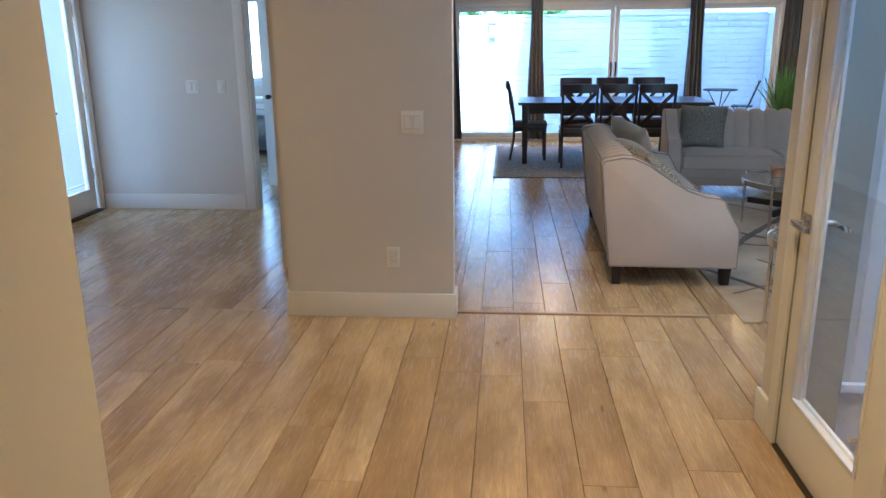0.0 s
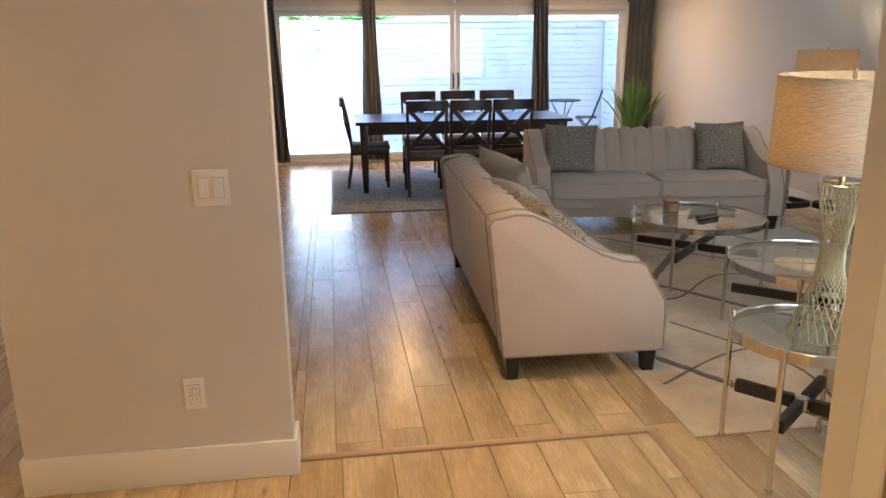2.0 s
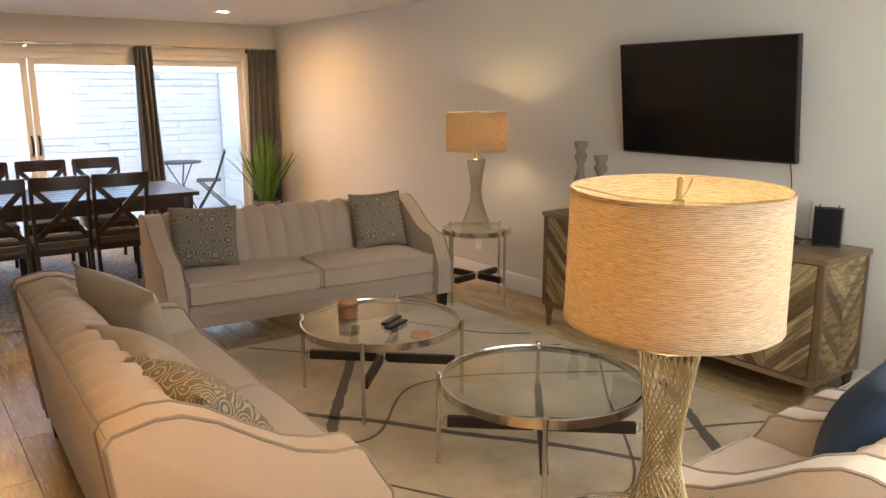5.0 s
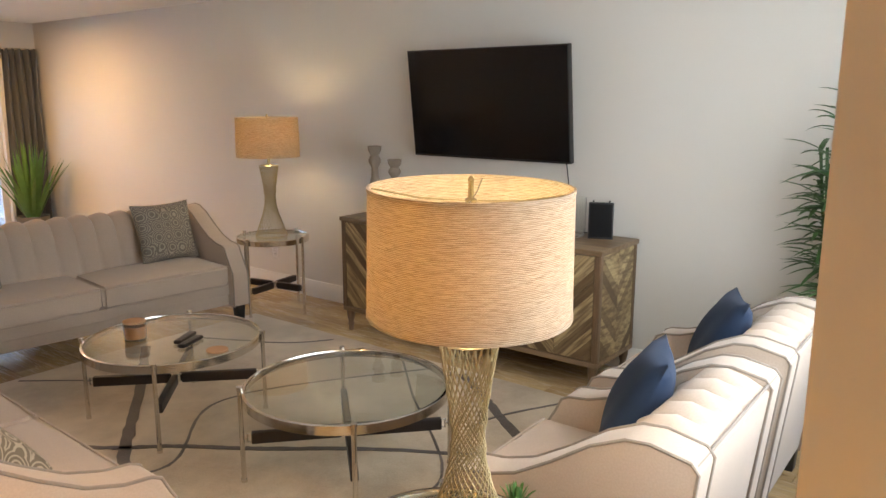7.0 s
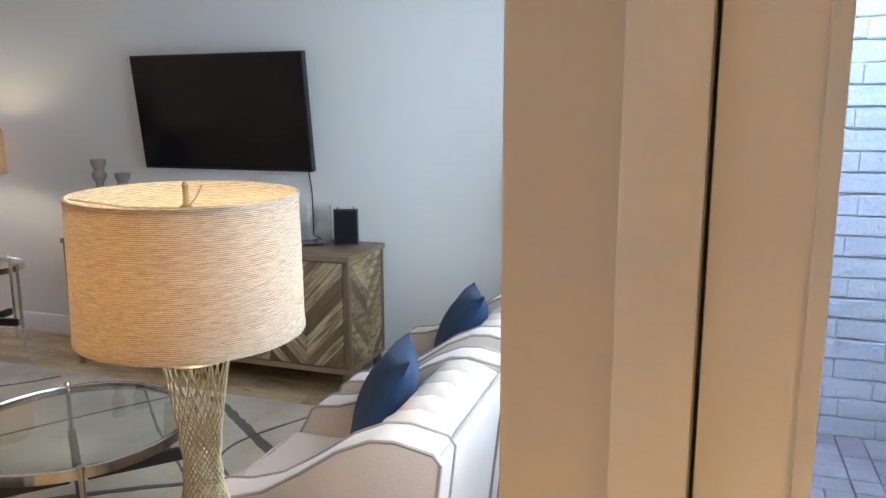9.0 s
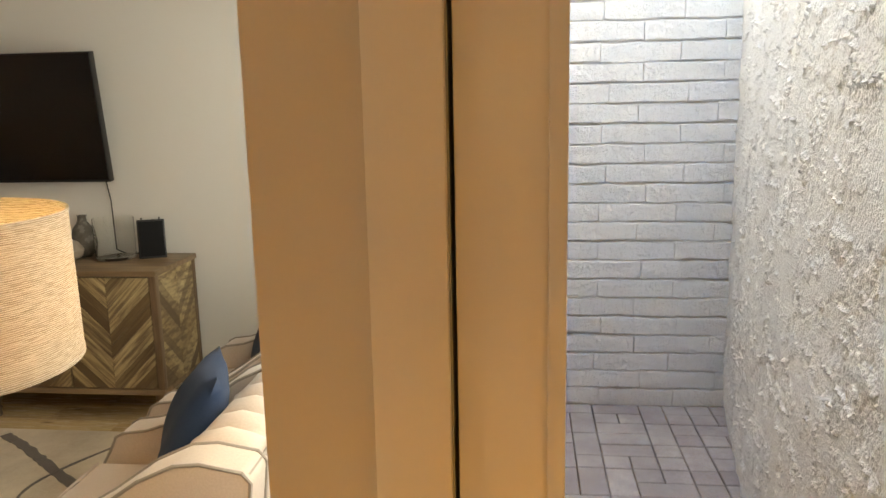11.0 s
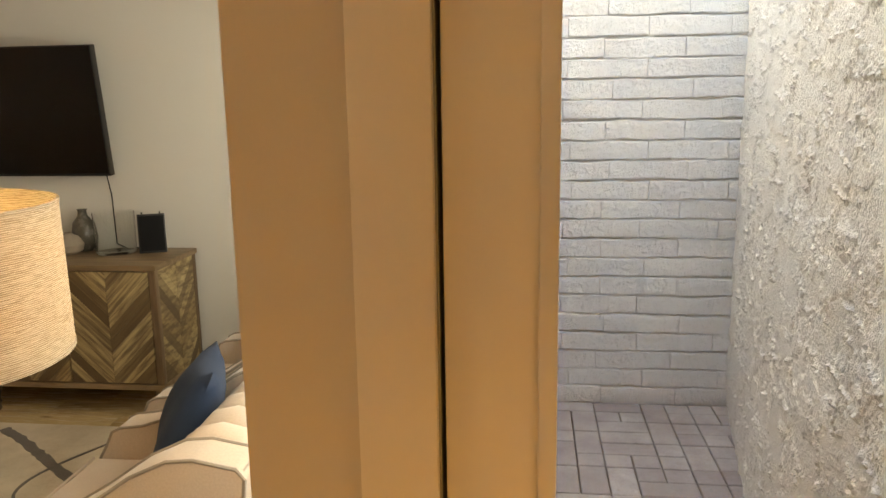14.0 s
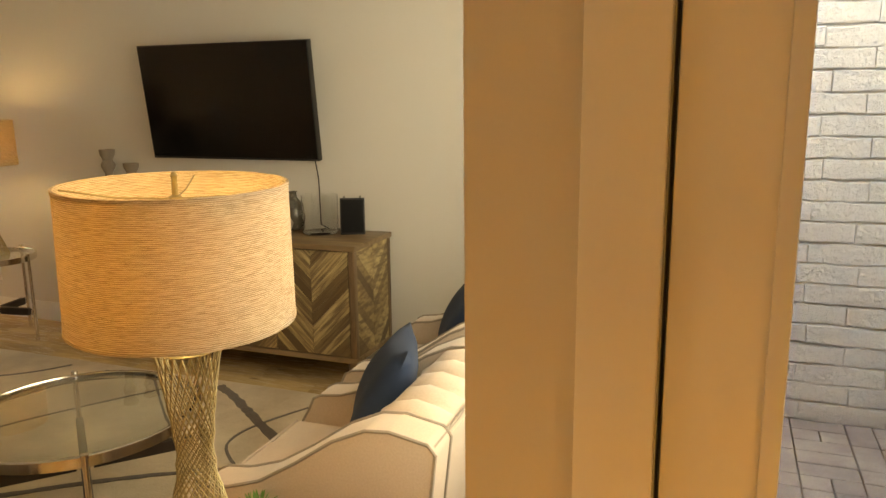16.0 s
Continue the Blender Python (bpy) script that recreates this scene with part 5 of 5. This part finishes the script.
for i, (w, pts) in enumerate(((0.022, [(1.60, 5.66), (1.76, 5.40), (1.96, 5.07), (2.22, 4.64)]), (0.018, [(2.0, 6.95), (2.19, 6.67), (2.39, 6.44), (2.62, 6.1), (2.98, 5.62), (3.3, 5.05), (3.52, 4.64)]),
                              (0.030, [(3.12, 7.95), (2.75, 7.38), (2.20, 6.60), (1.92, 6.15), (1.60, 5.72)]), (0.028, [(4.04, 5.92), (3.9, 5.70), (3.6, 5.30), (3.15, 4.64)]),
                              (0.008, [(1.6, 6.9), (2.2, 6.3), (2.9, 6.75), (4.03, 6.1)]), (0.008, [(2.3, 7.98), (3.1, 7.1), (4.03, 6.75)]), (0.007, [(2.05, 5.9), (2.4, 5.2), (2.3, 4.64)]), (0.008, [(2.9, 4.64), (3.4, 5.4), (4.03, 5.2)]),
                              (0.010, [(3.4, 7.95), (3.75, 7.3), (4.03, 7.05)]), (0.007, [(1.65, 5.1), (2.3, 5.45), (2.9, 5.2), (3.6, 5.95), (4.03, 6.4)]))):
    part("pile_line", strip(bmesh.new(), [(1.57 + (x - 1.57) * 0.96, 4.575 + (y - 4.60) * 0.955) for x, y in pts], w, 0.0125, rng), rug_line, rug, "charcoal line in the pile")
drug = tagged(part("rug", boxes((-0.0, 3.25, -0.0, 2.6, 0.0, 0.008), bevel=0.003), rug_grey, m=pose(0.125, 9.13, 0, 0, 0, -0.5)), "grey distressed rug under the dining table", "rug")
part("border", boxes((0.0, 3.25, 0.0, 0.03, 0.008, 0.0095), (0.0, 0.03, 0.03, 2.6, 0.008, 0.0095)), pot_grey, drug)

# ---- dining ----
DM = pose(1.60, 10.52, 0.008, 0, 0, -1.5)
dining_table(DM)
chair0 = dining_chair(DM @ pose(-0.44, -0.52, 0), "chairs round the dining table")
for x in (0.01, 0.455):
    copy_thing(chair0, DM @ pose(x, -0.52 + 0.02 * x, 0))
for x in (-0.39, 0.10, 0.59):
    copy_thing(chair0, DM @ pose(x, 0.56, 0, 0, 0, 180))
copy_thing(chair0, DM @ pose(-1.02, 0.06, 0, 0, 0, -90))
spiky_plant(4.24, 11.93)
bamboo(4.38, 3.90)

# ---- bedroom glimpse ----
b = thing("dresser", "low dark wooden dresser under the bedroom window", "dresser", pose(0, 0, 0))
part("body", boxes((-3.9, -2.5, 10.95, 11.42, 0.06, 0.50), bevel=0.006), black_wood, b)
part("top", boxes((-3.93, -2.47, 10.93, 11.44, 0.50, 0.53), bevel=0.004), black_wood, b)
for x in (-3.9, -3.42, -2.94):
    part("drawer", boxes((x + 0.015, x + 0.45, 10.935, 10.95, 0.10, 0.48), bevel=0.003), black_wood, b)
tagged(part("folded_blanket", boxes((-3.7, -2.7, 11.0, 11.4, 0.53, 0.62), (-3.68, -2.72, 11.02, 11.38, 0.62, 0.71), (-3.66, -2.75, 11.03, 11.37, 0.71, 0.78), bevel=0.03), white_frame), "pale blue-white folded blankets on the dresser", "blanket")

# ---- court ----
PZ = -0.06
setting("court_ground", boxes((DX2 - 0.02, 4.9, 1.6, SY, -0.3, PZ - 0.05)), subfloor, "sand bed under the court pavers", "ground")
court_ob = bpy.data.objects["court_ground"]


def paver_material():
    m, t, b = nodes_of("paver")
    oi = t.nodes.new("ShaderNodeObjectInfo")
    g = t.nodes.new("ShaderNodeNewGeometry")
    cloud, fine = noise_of(t, g.outputs["Position"], 7, 4), noise_of(t, g.outputs["Position"], 150, 4)
    tone = ramp(t, oi.outputs["Random"], (0.0, (0.34, 0.305, 0.30)), (0.5, (0.43, 0.39, 0.375)), (1.0, (0.50, 0.455, 0.43)))
    c = mix(t, ramp(t, cloud, (0.35, 0.45), (0.6, 0.0)), tone, (0.22, 0.19, 0.185))
    c = mix(t, ramp(t, fine, (0.4, 0.35), (0.6, 0.0)), c, (0.17, 0.15, 0.145))
    t.links.new(c, b.inputs["Base Color"])
    b.inputs["Roughness"].default_value = 0.9
    bump(t, b, mix(t, 0.5, cloud, fine), 0.5, 0.004)
    return m


def slump_material():
    m, t, b = nodes_of("painted_block")
    oi = t.nodes.new("ShaderNodeObjectInfo")
    g = t.nodes.new("ShaderNodeNewGeometry")
    cloud, fine = noise_of(t, g.outputs["Position"], 3, 5), noise_of(t, g.outputs["Position"], 60, 5, 0.65)
    big = noise_of(t, g.outputs["Position"], 26, 5, 0.6)
    c = ramp(t, oi.outputs["Random"], (0.0, (0.71, 0.70, 0.69)), (1.0, (0.76, 0.75, 0.74)))
    c = mix(t, ramp(t, cloud, (0.4, 0.3), (0.6, 0.0)), c, (0.60, 0.59, 0.585))
    t.links.new(c, b.inputs["Base Color"])
    b.inputs["Roughness"].default_value = 0.8
    bump(t, b, mix(t, 0.6, fine, big), 1.0, 0.026)
    return m


paver_stone, block_paint = paver_material(), slump_material()


def soft_block(w, d, h, c, rng=None, jit=0.0, tilt=0.0):
    """A block with worn edges: 12 to 50 triangles. Its visible face looks to -y; origin at its back corner."""
    bm = bmesh.new()
    nx = 4 if jit else 1
    front, ring, back = [], [], []
    rows = []
    for z in (0, h):
        row = []
        for i in range(nx + 1):
            u = i / nx
            j = rng.uniform(-jit, jit) if rng else 0
            row.append((w * u, z + (j if 0 < i < nx else j * 0.4)))
        rows.append(row)
    lo = [bm.verts.new((x, 0, z)) for x, z in rows[0]] + [bm.verts.new((x, 0, z)) for x, z in reversed(rows[1])]
    mid = [bm.verts.new((v.co.x, -d + c, v.co.z)) for v in lo]
    cx, cz = w / 2, h / 2
    hi = []
    for v in lo:
        e = c * (0.35 if jit else 1.0)
        dx, dz = (e if v.co.x < w * 0.02 else -e if v.co.x > w * 0.98 else 0), (c if v.co.z < cz else -c)
        hi.append(bm.verts.new((v.co.x + dx, -d - (rng.uniform(0, jit * 0.35) if rng else 0), v.co.z + dz)))
    n = len(lo)
    for p, q in ((lo, mid), (mid, hi)):
        for i in range(n):
            bm.faces.new((p[i], p[(i + 1) % n], q[(i + 1) % n], q[i]))
    half = len(rows[0])
    for i in range(half - 1):
        bm.faces.new((hi[i], hi[i + 1], hi[n - 2 - i], hi[n - 1 - i]))
    return bm


def lay_pavers():
    rng = random.Random(21)
    u = 0.128
    meshes = {}
    for cols in range(1, 3):
        for rows_ in range(1, 3):
            bm = soft_block(cols * u - 0.0055, 0.05, rows_ * u - 0.0055, 0.004)
            meshes[(cols, rows_)] = mesh_of("paver", bm, paver_stone, 0)
    nx, ny = int((4.80 - DX2) / u), int((SY - 1.75) / u)
    taken = set()
    for i in range(nx):
        for j in range(ny):
            if (i, j) in taken:
                continue
            opts = [(1, 1)] * 2
            if i + 1 < nx and (i + 1, j) not in taken:
                opts += [(2, 1)]
            if j + 1 < ny:
                opts += [(1, 2)]
            a, b = rng.choice(opts)
            for p in range(a):
                for q in range(b):
                    taken.add((i + p, j + q))
            ob = new("paver", meshes[(a, b)])
            # turned so that the worn face looks up
            ob.matrix_basis = pose(DX2 + i * u, SY - 0.002 - j * u, PZ - 0.05 + rng.uniform(-0.0025, 0.0015)) @ Matrix(((1, 0, 0, 0), (0, 0, -1, 0), (0, -1, 0, 0), (0, 0, 0, 1)))
            ob.parent = court_ob


def lay_blocks(wall, origin, along, out, length, courses, bh, bl, seed, limit):
    """Painted slump blocks on a wall face."""
    rng = random.Random(seed)
    meshes = [mesh_of("block", soft_block(bl - 0.0012, 0.020, bh - 0.006, 0.007, rng, 0.0065), block_paint, 15) for _ in range(9)]
    o, a, n = Vector(origin), Vector(along), Vector(out)
    made = 0
    rest = bmesh.new()
    for k in range(courses):
        x = -bl * (0.5 if k % 2 else 0.0) - rng.uniform(0, 0.06)
        while x < length:
            x0, x1 = max(0.0, x), min(length, x + bl)
            if x1 - x0 > 0.05:
                p = o + a * x0 + Vector((0, 0, k * bh + rng.uniform(-0.003, 0.003)))
                m = Matrix(((a.x, -n.x, 0, p.x), (a.y, -n.y, 0, p.y), (0, 0, 1, p.z), (0, 0, 0, 1))) @ Matrix.Diagonal(((x1 - x0) / bl, 1 + rng.uniform(-0.12, 0.12), 1, 1))
                if made < limit:
                    ob = new("block", rng.choice(meshes))
                    ob.matrix_basis = m
                    ob.parent = wall
                    made += 1
                else:
                    me = rng.choice(meshes)
                    base = len(rest.verts)
                    rest.from_mesh(me)
                    rest.verts.ensure_lookup_table()
                    for v in rest.verts[base:]:
                        v.co = m @ v.co
            x += bl
    if rest.verts:
        tagged(part("block_field", rest, block_paint, wall, smooth=50), kind="stuff")


BX = 4.76
setting("wall_block", boxes((BX + 0.005, BX + 0.15, 1.5, SY + 0.0, -0.3, 2.30)), mortar_white, "white painted slump block court wall", "wall")
setting("wall_court_face", boxes((DX2, WX0, SY - 0.006, SY, -0.3, 2.7), (WX1, BX, SY - 0.006, SY, -0.3, 2.7), (WX0, WX1, SY - 0.006, SY, -0.3, WZ0), (WX0, WX1, SY - 0.006, SY, WZ1, 2.7)), stucco_white, "rough white stucco outside the living room", "wall")
setting("wall_hall_face", boxes((DX2 - 0.02, DX2, 1.5, D0 - 0.032, -0.3, 2.7), (DX2 - 0.02, DX2, D1 + 0.032, SY - 0.006, -0.3, 2.7), (DX2 - 0.02, DX2, D0 - 0.032, D1 + 0.032, 2.08, 2.7)), stucco_white, "rough white stucco outside the hall", "wall")


def stucco_wall():
    """Heavy hand-thrown stucco: trowelled flats, ridges and pits in real relief."""
    p0, p1 = Vector((DX2, 2.63)), Vector((BX, 2.09))
    d = (p1 - p0).normalized()
    n = Vector((-d.y, d.x))
    length, height = (p1 - p0).length, 2.31
    nx, nz = 700, 470
    bm = bmesh.new()
    xs = np.linspace(0, length, nx)
    zs = np.linspace(-0.06, height - 0.06, nz)
    rows = []
    for z in zs:
        row = []
        for x in xs:
            warp = noise.noise(Vector((x * 3.1, z * 3.1, 0))) * 0.4
            u, v = x * 0.42 + z * 0.30, z * 0.9 - x * 0.18
            a = noise.fractal(Vector((u * 8 + warp, v * 6, 1.7)), 0.9, 2.1, 5)
            b = noise.fractal(Vector((u * 15 - warp, v * 13, 5.2)), 0.7, 2.2, 5)
            step_a = min(1.0, max(0.0, (a - 0.02) / 0.07))
            step_b = min(1.0, max(0.0, (b - 0.22) / 0.04))
            rough = min(1.0, max(0.0, 0.05 - a * 3))
            grit = noise.noise(Vector((x * 75, z * 75, 4.0))) + 0.6 * noise.noise(Vector((x * 150, z * 150, 2.0)))
            comb = math.sin(90 * (x * 0.5 + z) + 6 * warp) * max(0.0, noise.noise(Vector((x * 3 + 4, z * 3, 8.0))))
            pit = max(0.0, noise.noise(Vector((x * 12, z * 14, 11.0))) - 0.5)
            r1 = 1 - abs(noise.noise(Vector((u * 9 + 2 * warp, v * 11 - warp, 20.0)))) * 2
            crust = max(0.0, (r1 - 0.80) / 0.20) * min(1.0, max(0.0, b * 4 + 0.3))
            h = 0.0090 * crust * (0.6 + 1.0 * grit) + 0.0050 * step_a * (0.8 + 0.5 * a) + 0.0040 * step_b * (0.7 + 0.6 * grit) + 0.0020 * rough * grit + 0.0010 * comb - 0.02 * pit
            row.append(bm.verts.new((p0.x + d.x * x + n.x * h, p0.y + d.y * x + n.y * h, z)))
        rows.append(row)
    for r, s in zip(rows, rows[1:]):
        for i in range(nx - 1):
            bm.faces.new((r[i], r[i + 1], s[i + 1], s[i]))
    w = setting("wall_stucco", bm, stucco_thrown, "thick rough hand-thrown white stucco court wall", "wall", smooth=55)
    back = bmesh.new()
    vs = [back.verts.new((q.x - n.x * k, q.y - n.y * k, z)) for z in (-0.3, height - 0.06) for k in (0.05, 0.25) for q in (p0, p1)]
    for f in ((0, 1, 3, 2), (4, 5, 7, 6), (0, 1, 5, 4), (2, 3, 7, 6), (0, 2, 6, 4), (1, 3, 7, 5)):
        back.faces.new([vs[i] for i in f])
    setting("wall_stucco_core", back, mortar_white, "core of the stucco wall", "wall")


stucco_wall()
lv = bmesh.new()
rng = random.Random(14)
for i in range(60):
    x, y = rng.uniform(1.56, 2.6), SY - 0.03 - abs(rng.gauss(0, 0.06))
    a = rng.uniform(0, 6.28)
    blade(lv, (x, y, PZ + 0.004), (x + 0.05 * math.cos(a), y + 0.05 * math.sin(a), PZ + rng.uniform(0.006, 0.03)), 0.012, 0.006, 3)
dead_leaf = surface("dead_leaf", (0.20, 0.11, 0.06), 0.8, var=0.5, big=20)
tagged(part("dry_leaves", lv, dead_leaf, None, smooth=0), "scattered dry brown leaves along the court wall", "leaves", "", "stuff")

# Unseen masses above roof height, added to shade the patio wall and court.
setting("upper_storey", boxes((1.3, 9.0, 8.6, YW + 0.2, CEIL + 0.12, 6.4), (-0.6, 5.0, 0.6, 2.0, CEIL + 0.12, 4.3)), stucco_white, "unseen white stucco blocks added to shade patio and court", "wall")

# ---- patio ----
FY = 15.4
setting("ground", boxes((-60, 60, YW + 0.2, 90, -0.25, -0.05), (-60, -3.72, -40, YW + 0.2, -0.25, -0.05)), concrete, "pale concrete patio and ground", "ground")
setting("wall_fence", boxes((-6, 5.35, FY + 0.005, FY + 0.2, -0.2, 1.93)), mortar_white, "white painted block garden wall", "wall")
setting("wall_side", boxes((5.05, 5.25, YW + 0.2, FY, -0.2, 1.93)), mortar_white, "white painted block side wall of the patio", "wall")
setting("wall_cap", boxes((-6, 5.35, FY - 0.03, FY + 0.23, 1.93, 1.975), (5.0, 5.29, YW + 0.2, FY - 0.03, 1.93, 1.975), bevel=0.01), mortar_white, "white coping on the garden wall", "wall")
# This pale house is an addition, put here to cast shade over the patio.
house = thing("neighbour_house", "pale house with a low roof, added right of the patio for shade", "house", pose(0, 0, 0))
part("wall", boxes((5.6, 12, 14.2, 24, 0, SHADE_H)), stucco_white, house)
part("roof", boxes((5.3, 12.4, 13.8, 24.4, SHADE_H, SHADE_H + 0.25), bevel=0.02), terracotta, house)
house = thing("neighbour_house", "distant tan house with a tiled roof behind the wall", "house", pose(0, 0, 0))
part("wall", boxes((1.5, 12, 26, 34, 0, 2.6)), concrete, house)
bm = bmesh.new()
vs = [bm.verts.new(p) for p in ((1, 25.5, 2.6), (12.5, 25.5, 2.6), (12.5, 34.5, 2.6), (1, 34.5, 2.6), (3.5, 30, 4.2), (10, 30, 4.2))]
for f in ((0, 1, 5, 4), (1, 2, 5), (2, 3, 4, 5), (3, 0, 4), (0, 3, 2, 1)):
    bm.faces.new([vs[i] for i in f])
part("roof", bm, terracotta, house)
c = thing("wall_lantern", "small grey box lantern on the garden wall", "lantern", pose(0.0, FY - 0.04, 1.69))
part("body", boxes((-0.07, 0.07, -0.06, 0.0, -0.13, 0.13), bevel=0.008), pot_grey, c)
part("backplate", boxes((-0.05, 0.05, 0.0, 0.02, -0.09, 0.09)), black_metal, c)
part("cap", boxes((-0.085, 0.085, -0.075, 0.0, 0.13, 0.15), bevel=0.004), pot_grey, c)


def tree(x, y, h, r, seed):
    s = thing("tree", "leafy green tree behind the garden wall", "tree", pose(x, y, -0.05), "trees behind the wall")
    rng = random.Random(seed)
    bm = rod(bmesh.new(), (0, 0, 0), (0.05, 0, h * 0.6), 0.14, 10, 0.07)
    for k in range(6):
        a = rng.uniform(0, 6.28)
        rod(bm, (0.03, 0, h * rng.uniform(0.35, 0.55)), (r * 0.6 * math.cos(a), r * 0.6 * math.sin(a), h * rng.uniform(0.65, 0.9)), 0.05, 7, 0.02)
    part("trunk", bm, terracotta, s)
    bm = bmesh.new()
    for k in range(2600):
        a, b = rng.uniform(0, 6.28), rng.uniform(-1, 1)
        q = r * rng.uniform(0.45, 1.0) * (0.75 + 0.35 * math.sin(3 * a + 2 * b))
        p = Vector((q * math.cos(a) * math.sqrt(1 - b * b), q * math.sin(a) * math.sqrt(1 - b * b), h * 0.72 + q * b * 0.75))
        w = Vector((rng.uniform(-1, 1), rng.uniform(-1, 1), rng.uniform(-0.6, 0.6))) * 0.13
        t2 = Vector((rng.uniform(-1, 1), rng.uniform(-1, 1), rng.uniform(-0.6, 0.6))) * 0.07
        bm.faces.new([bm.verts.new(p - w), bm.verts.new(p + t2), bm.verts.new(p + w), bm.verts.new(p - t2)])
    part("crown", bm, leaf_green, s, smooth=0)


tree(-0.9, 19.5, 3.6, 1.5, 1)
tree(-3.6, 21.0, 4.0, 1.9, 2)
tree(1.0, 22.5, 3.0, 1.1, 3)


def bistro():
    t = thing("bistro_table", "small round black metal patio table", "table", pose(3.95, 14.2, -0.05))
    part("top", lathe([(0.001, 0.70), (0.28, 0.70), (0.285, 0.71), (0.28, 0.72), (0.001, 0.72)], 32), black_metal, t)
    for k in range(3):
        a = 2 * math.pi * k / 3 + 0.4
        part("leg", tube(bmesh.new(), [(0.22 * math.cos(a), 0.22 * math.sin(a), 0.70), (0.03 * math.cos(a), 0.03 * math.sin(a), 0.38), (0.24 * math.cos(a), 0.24 * math.sin(a), 0.0)], 0.010, 8), black_metal, t)
    c = thing("bistro_chair", "folding black metal patio chair", "chair", pose(4.35, 14.07, -0.05, 0, 0, 70))
    for x in (-0.19, 0.19):
        part("side_frame", tube(bmesh.new(), [(x, 0.22, 0.0), (x, -0.05, 0.44), (x, -0.20, 0.86)], 0.011, 8), black_metal, c)
        part("leg", tube(bmesh.new(), [(x * 0.9, -0.24, 0.0), (x * 0.9, 0.20, 0.45)], 0.011, 8), black_metal, c)
    part("seat", boxes((-0.19, 0.19, -0.12, 0.22, 0.435, 0.45), bevel=0.005), black_metal, c)
    for z in (0.62, 0.72, 0.82):
        part("back_slat", boxes((-0.19, 0.19, -0.19 + (0.82 - z) * 0.35, -0.178 + (0.82 - z) * 0.35, z, z + 0.05), bevel=0.003), black_metal, c)


bistro()

# ---- pieces of floor, ground and walls ----
lay_pavers()
lay_blocks(bpy.data.objects["wall_block"], (BX, 2.0, -0.083), (0, 1, 0), (-1, 0, 0), SY - 2.01, 23, 0.1057, 0.41, 31, 300)
lay_blocks(bpy.data.objects["wall_fence"], (-1.6, FY, -0.05), (1, 0, 0), (0, -1, 0), 6.6, 19, 0.104, 0.41, 32, 300)
lay_blocks(bpy.data.objects["wall_side"], (5.05, FY, -0.05), (0, -1, 0), (-1, 0, 0), FY - YW - 0.2, 19, 0.104, 0.41, 33, 200)
lay_planks()
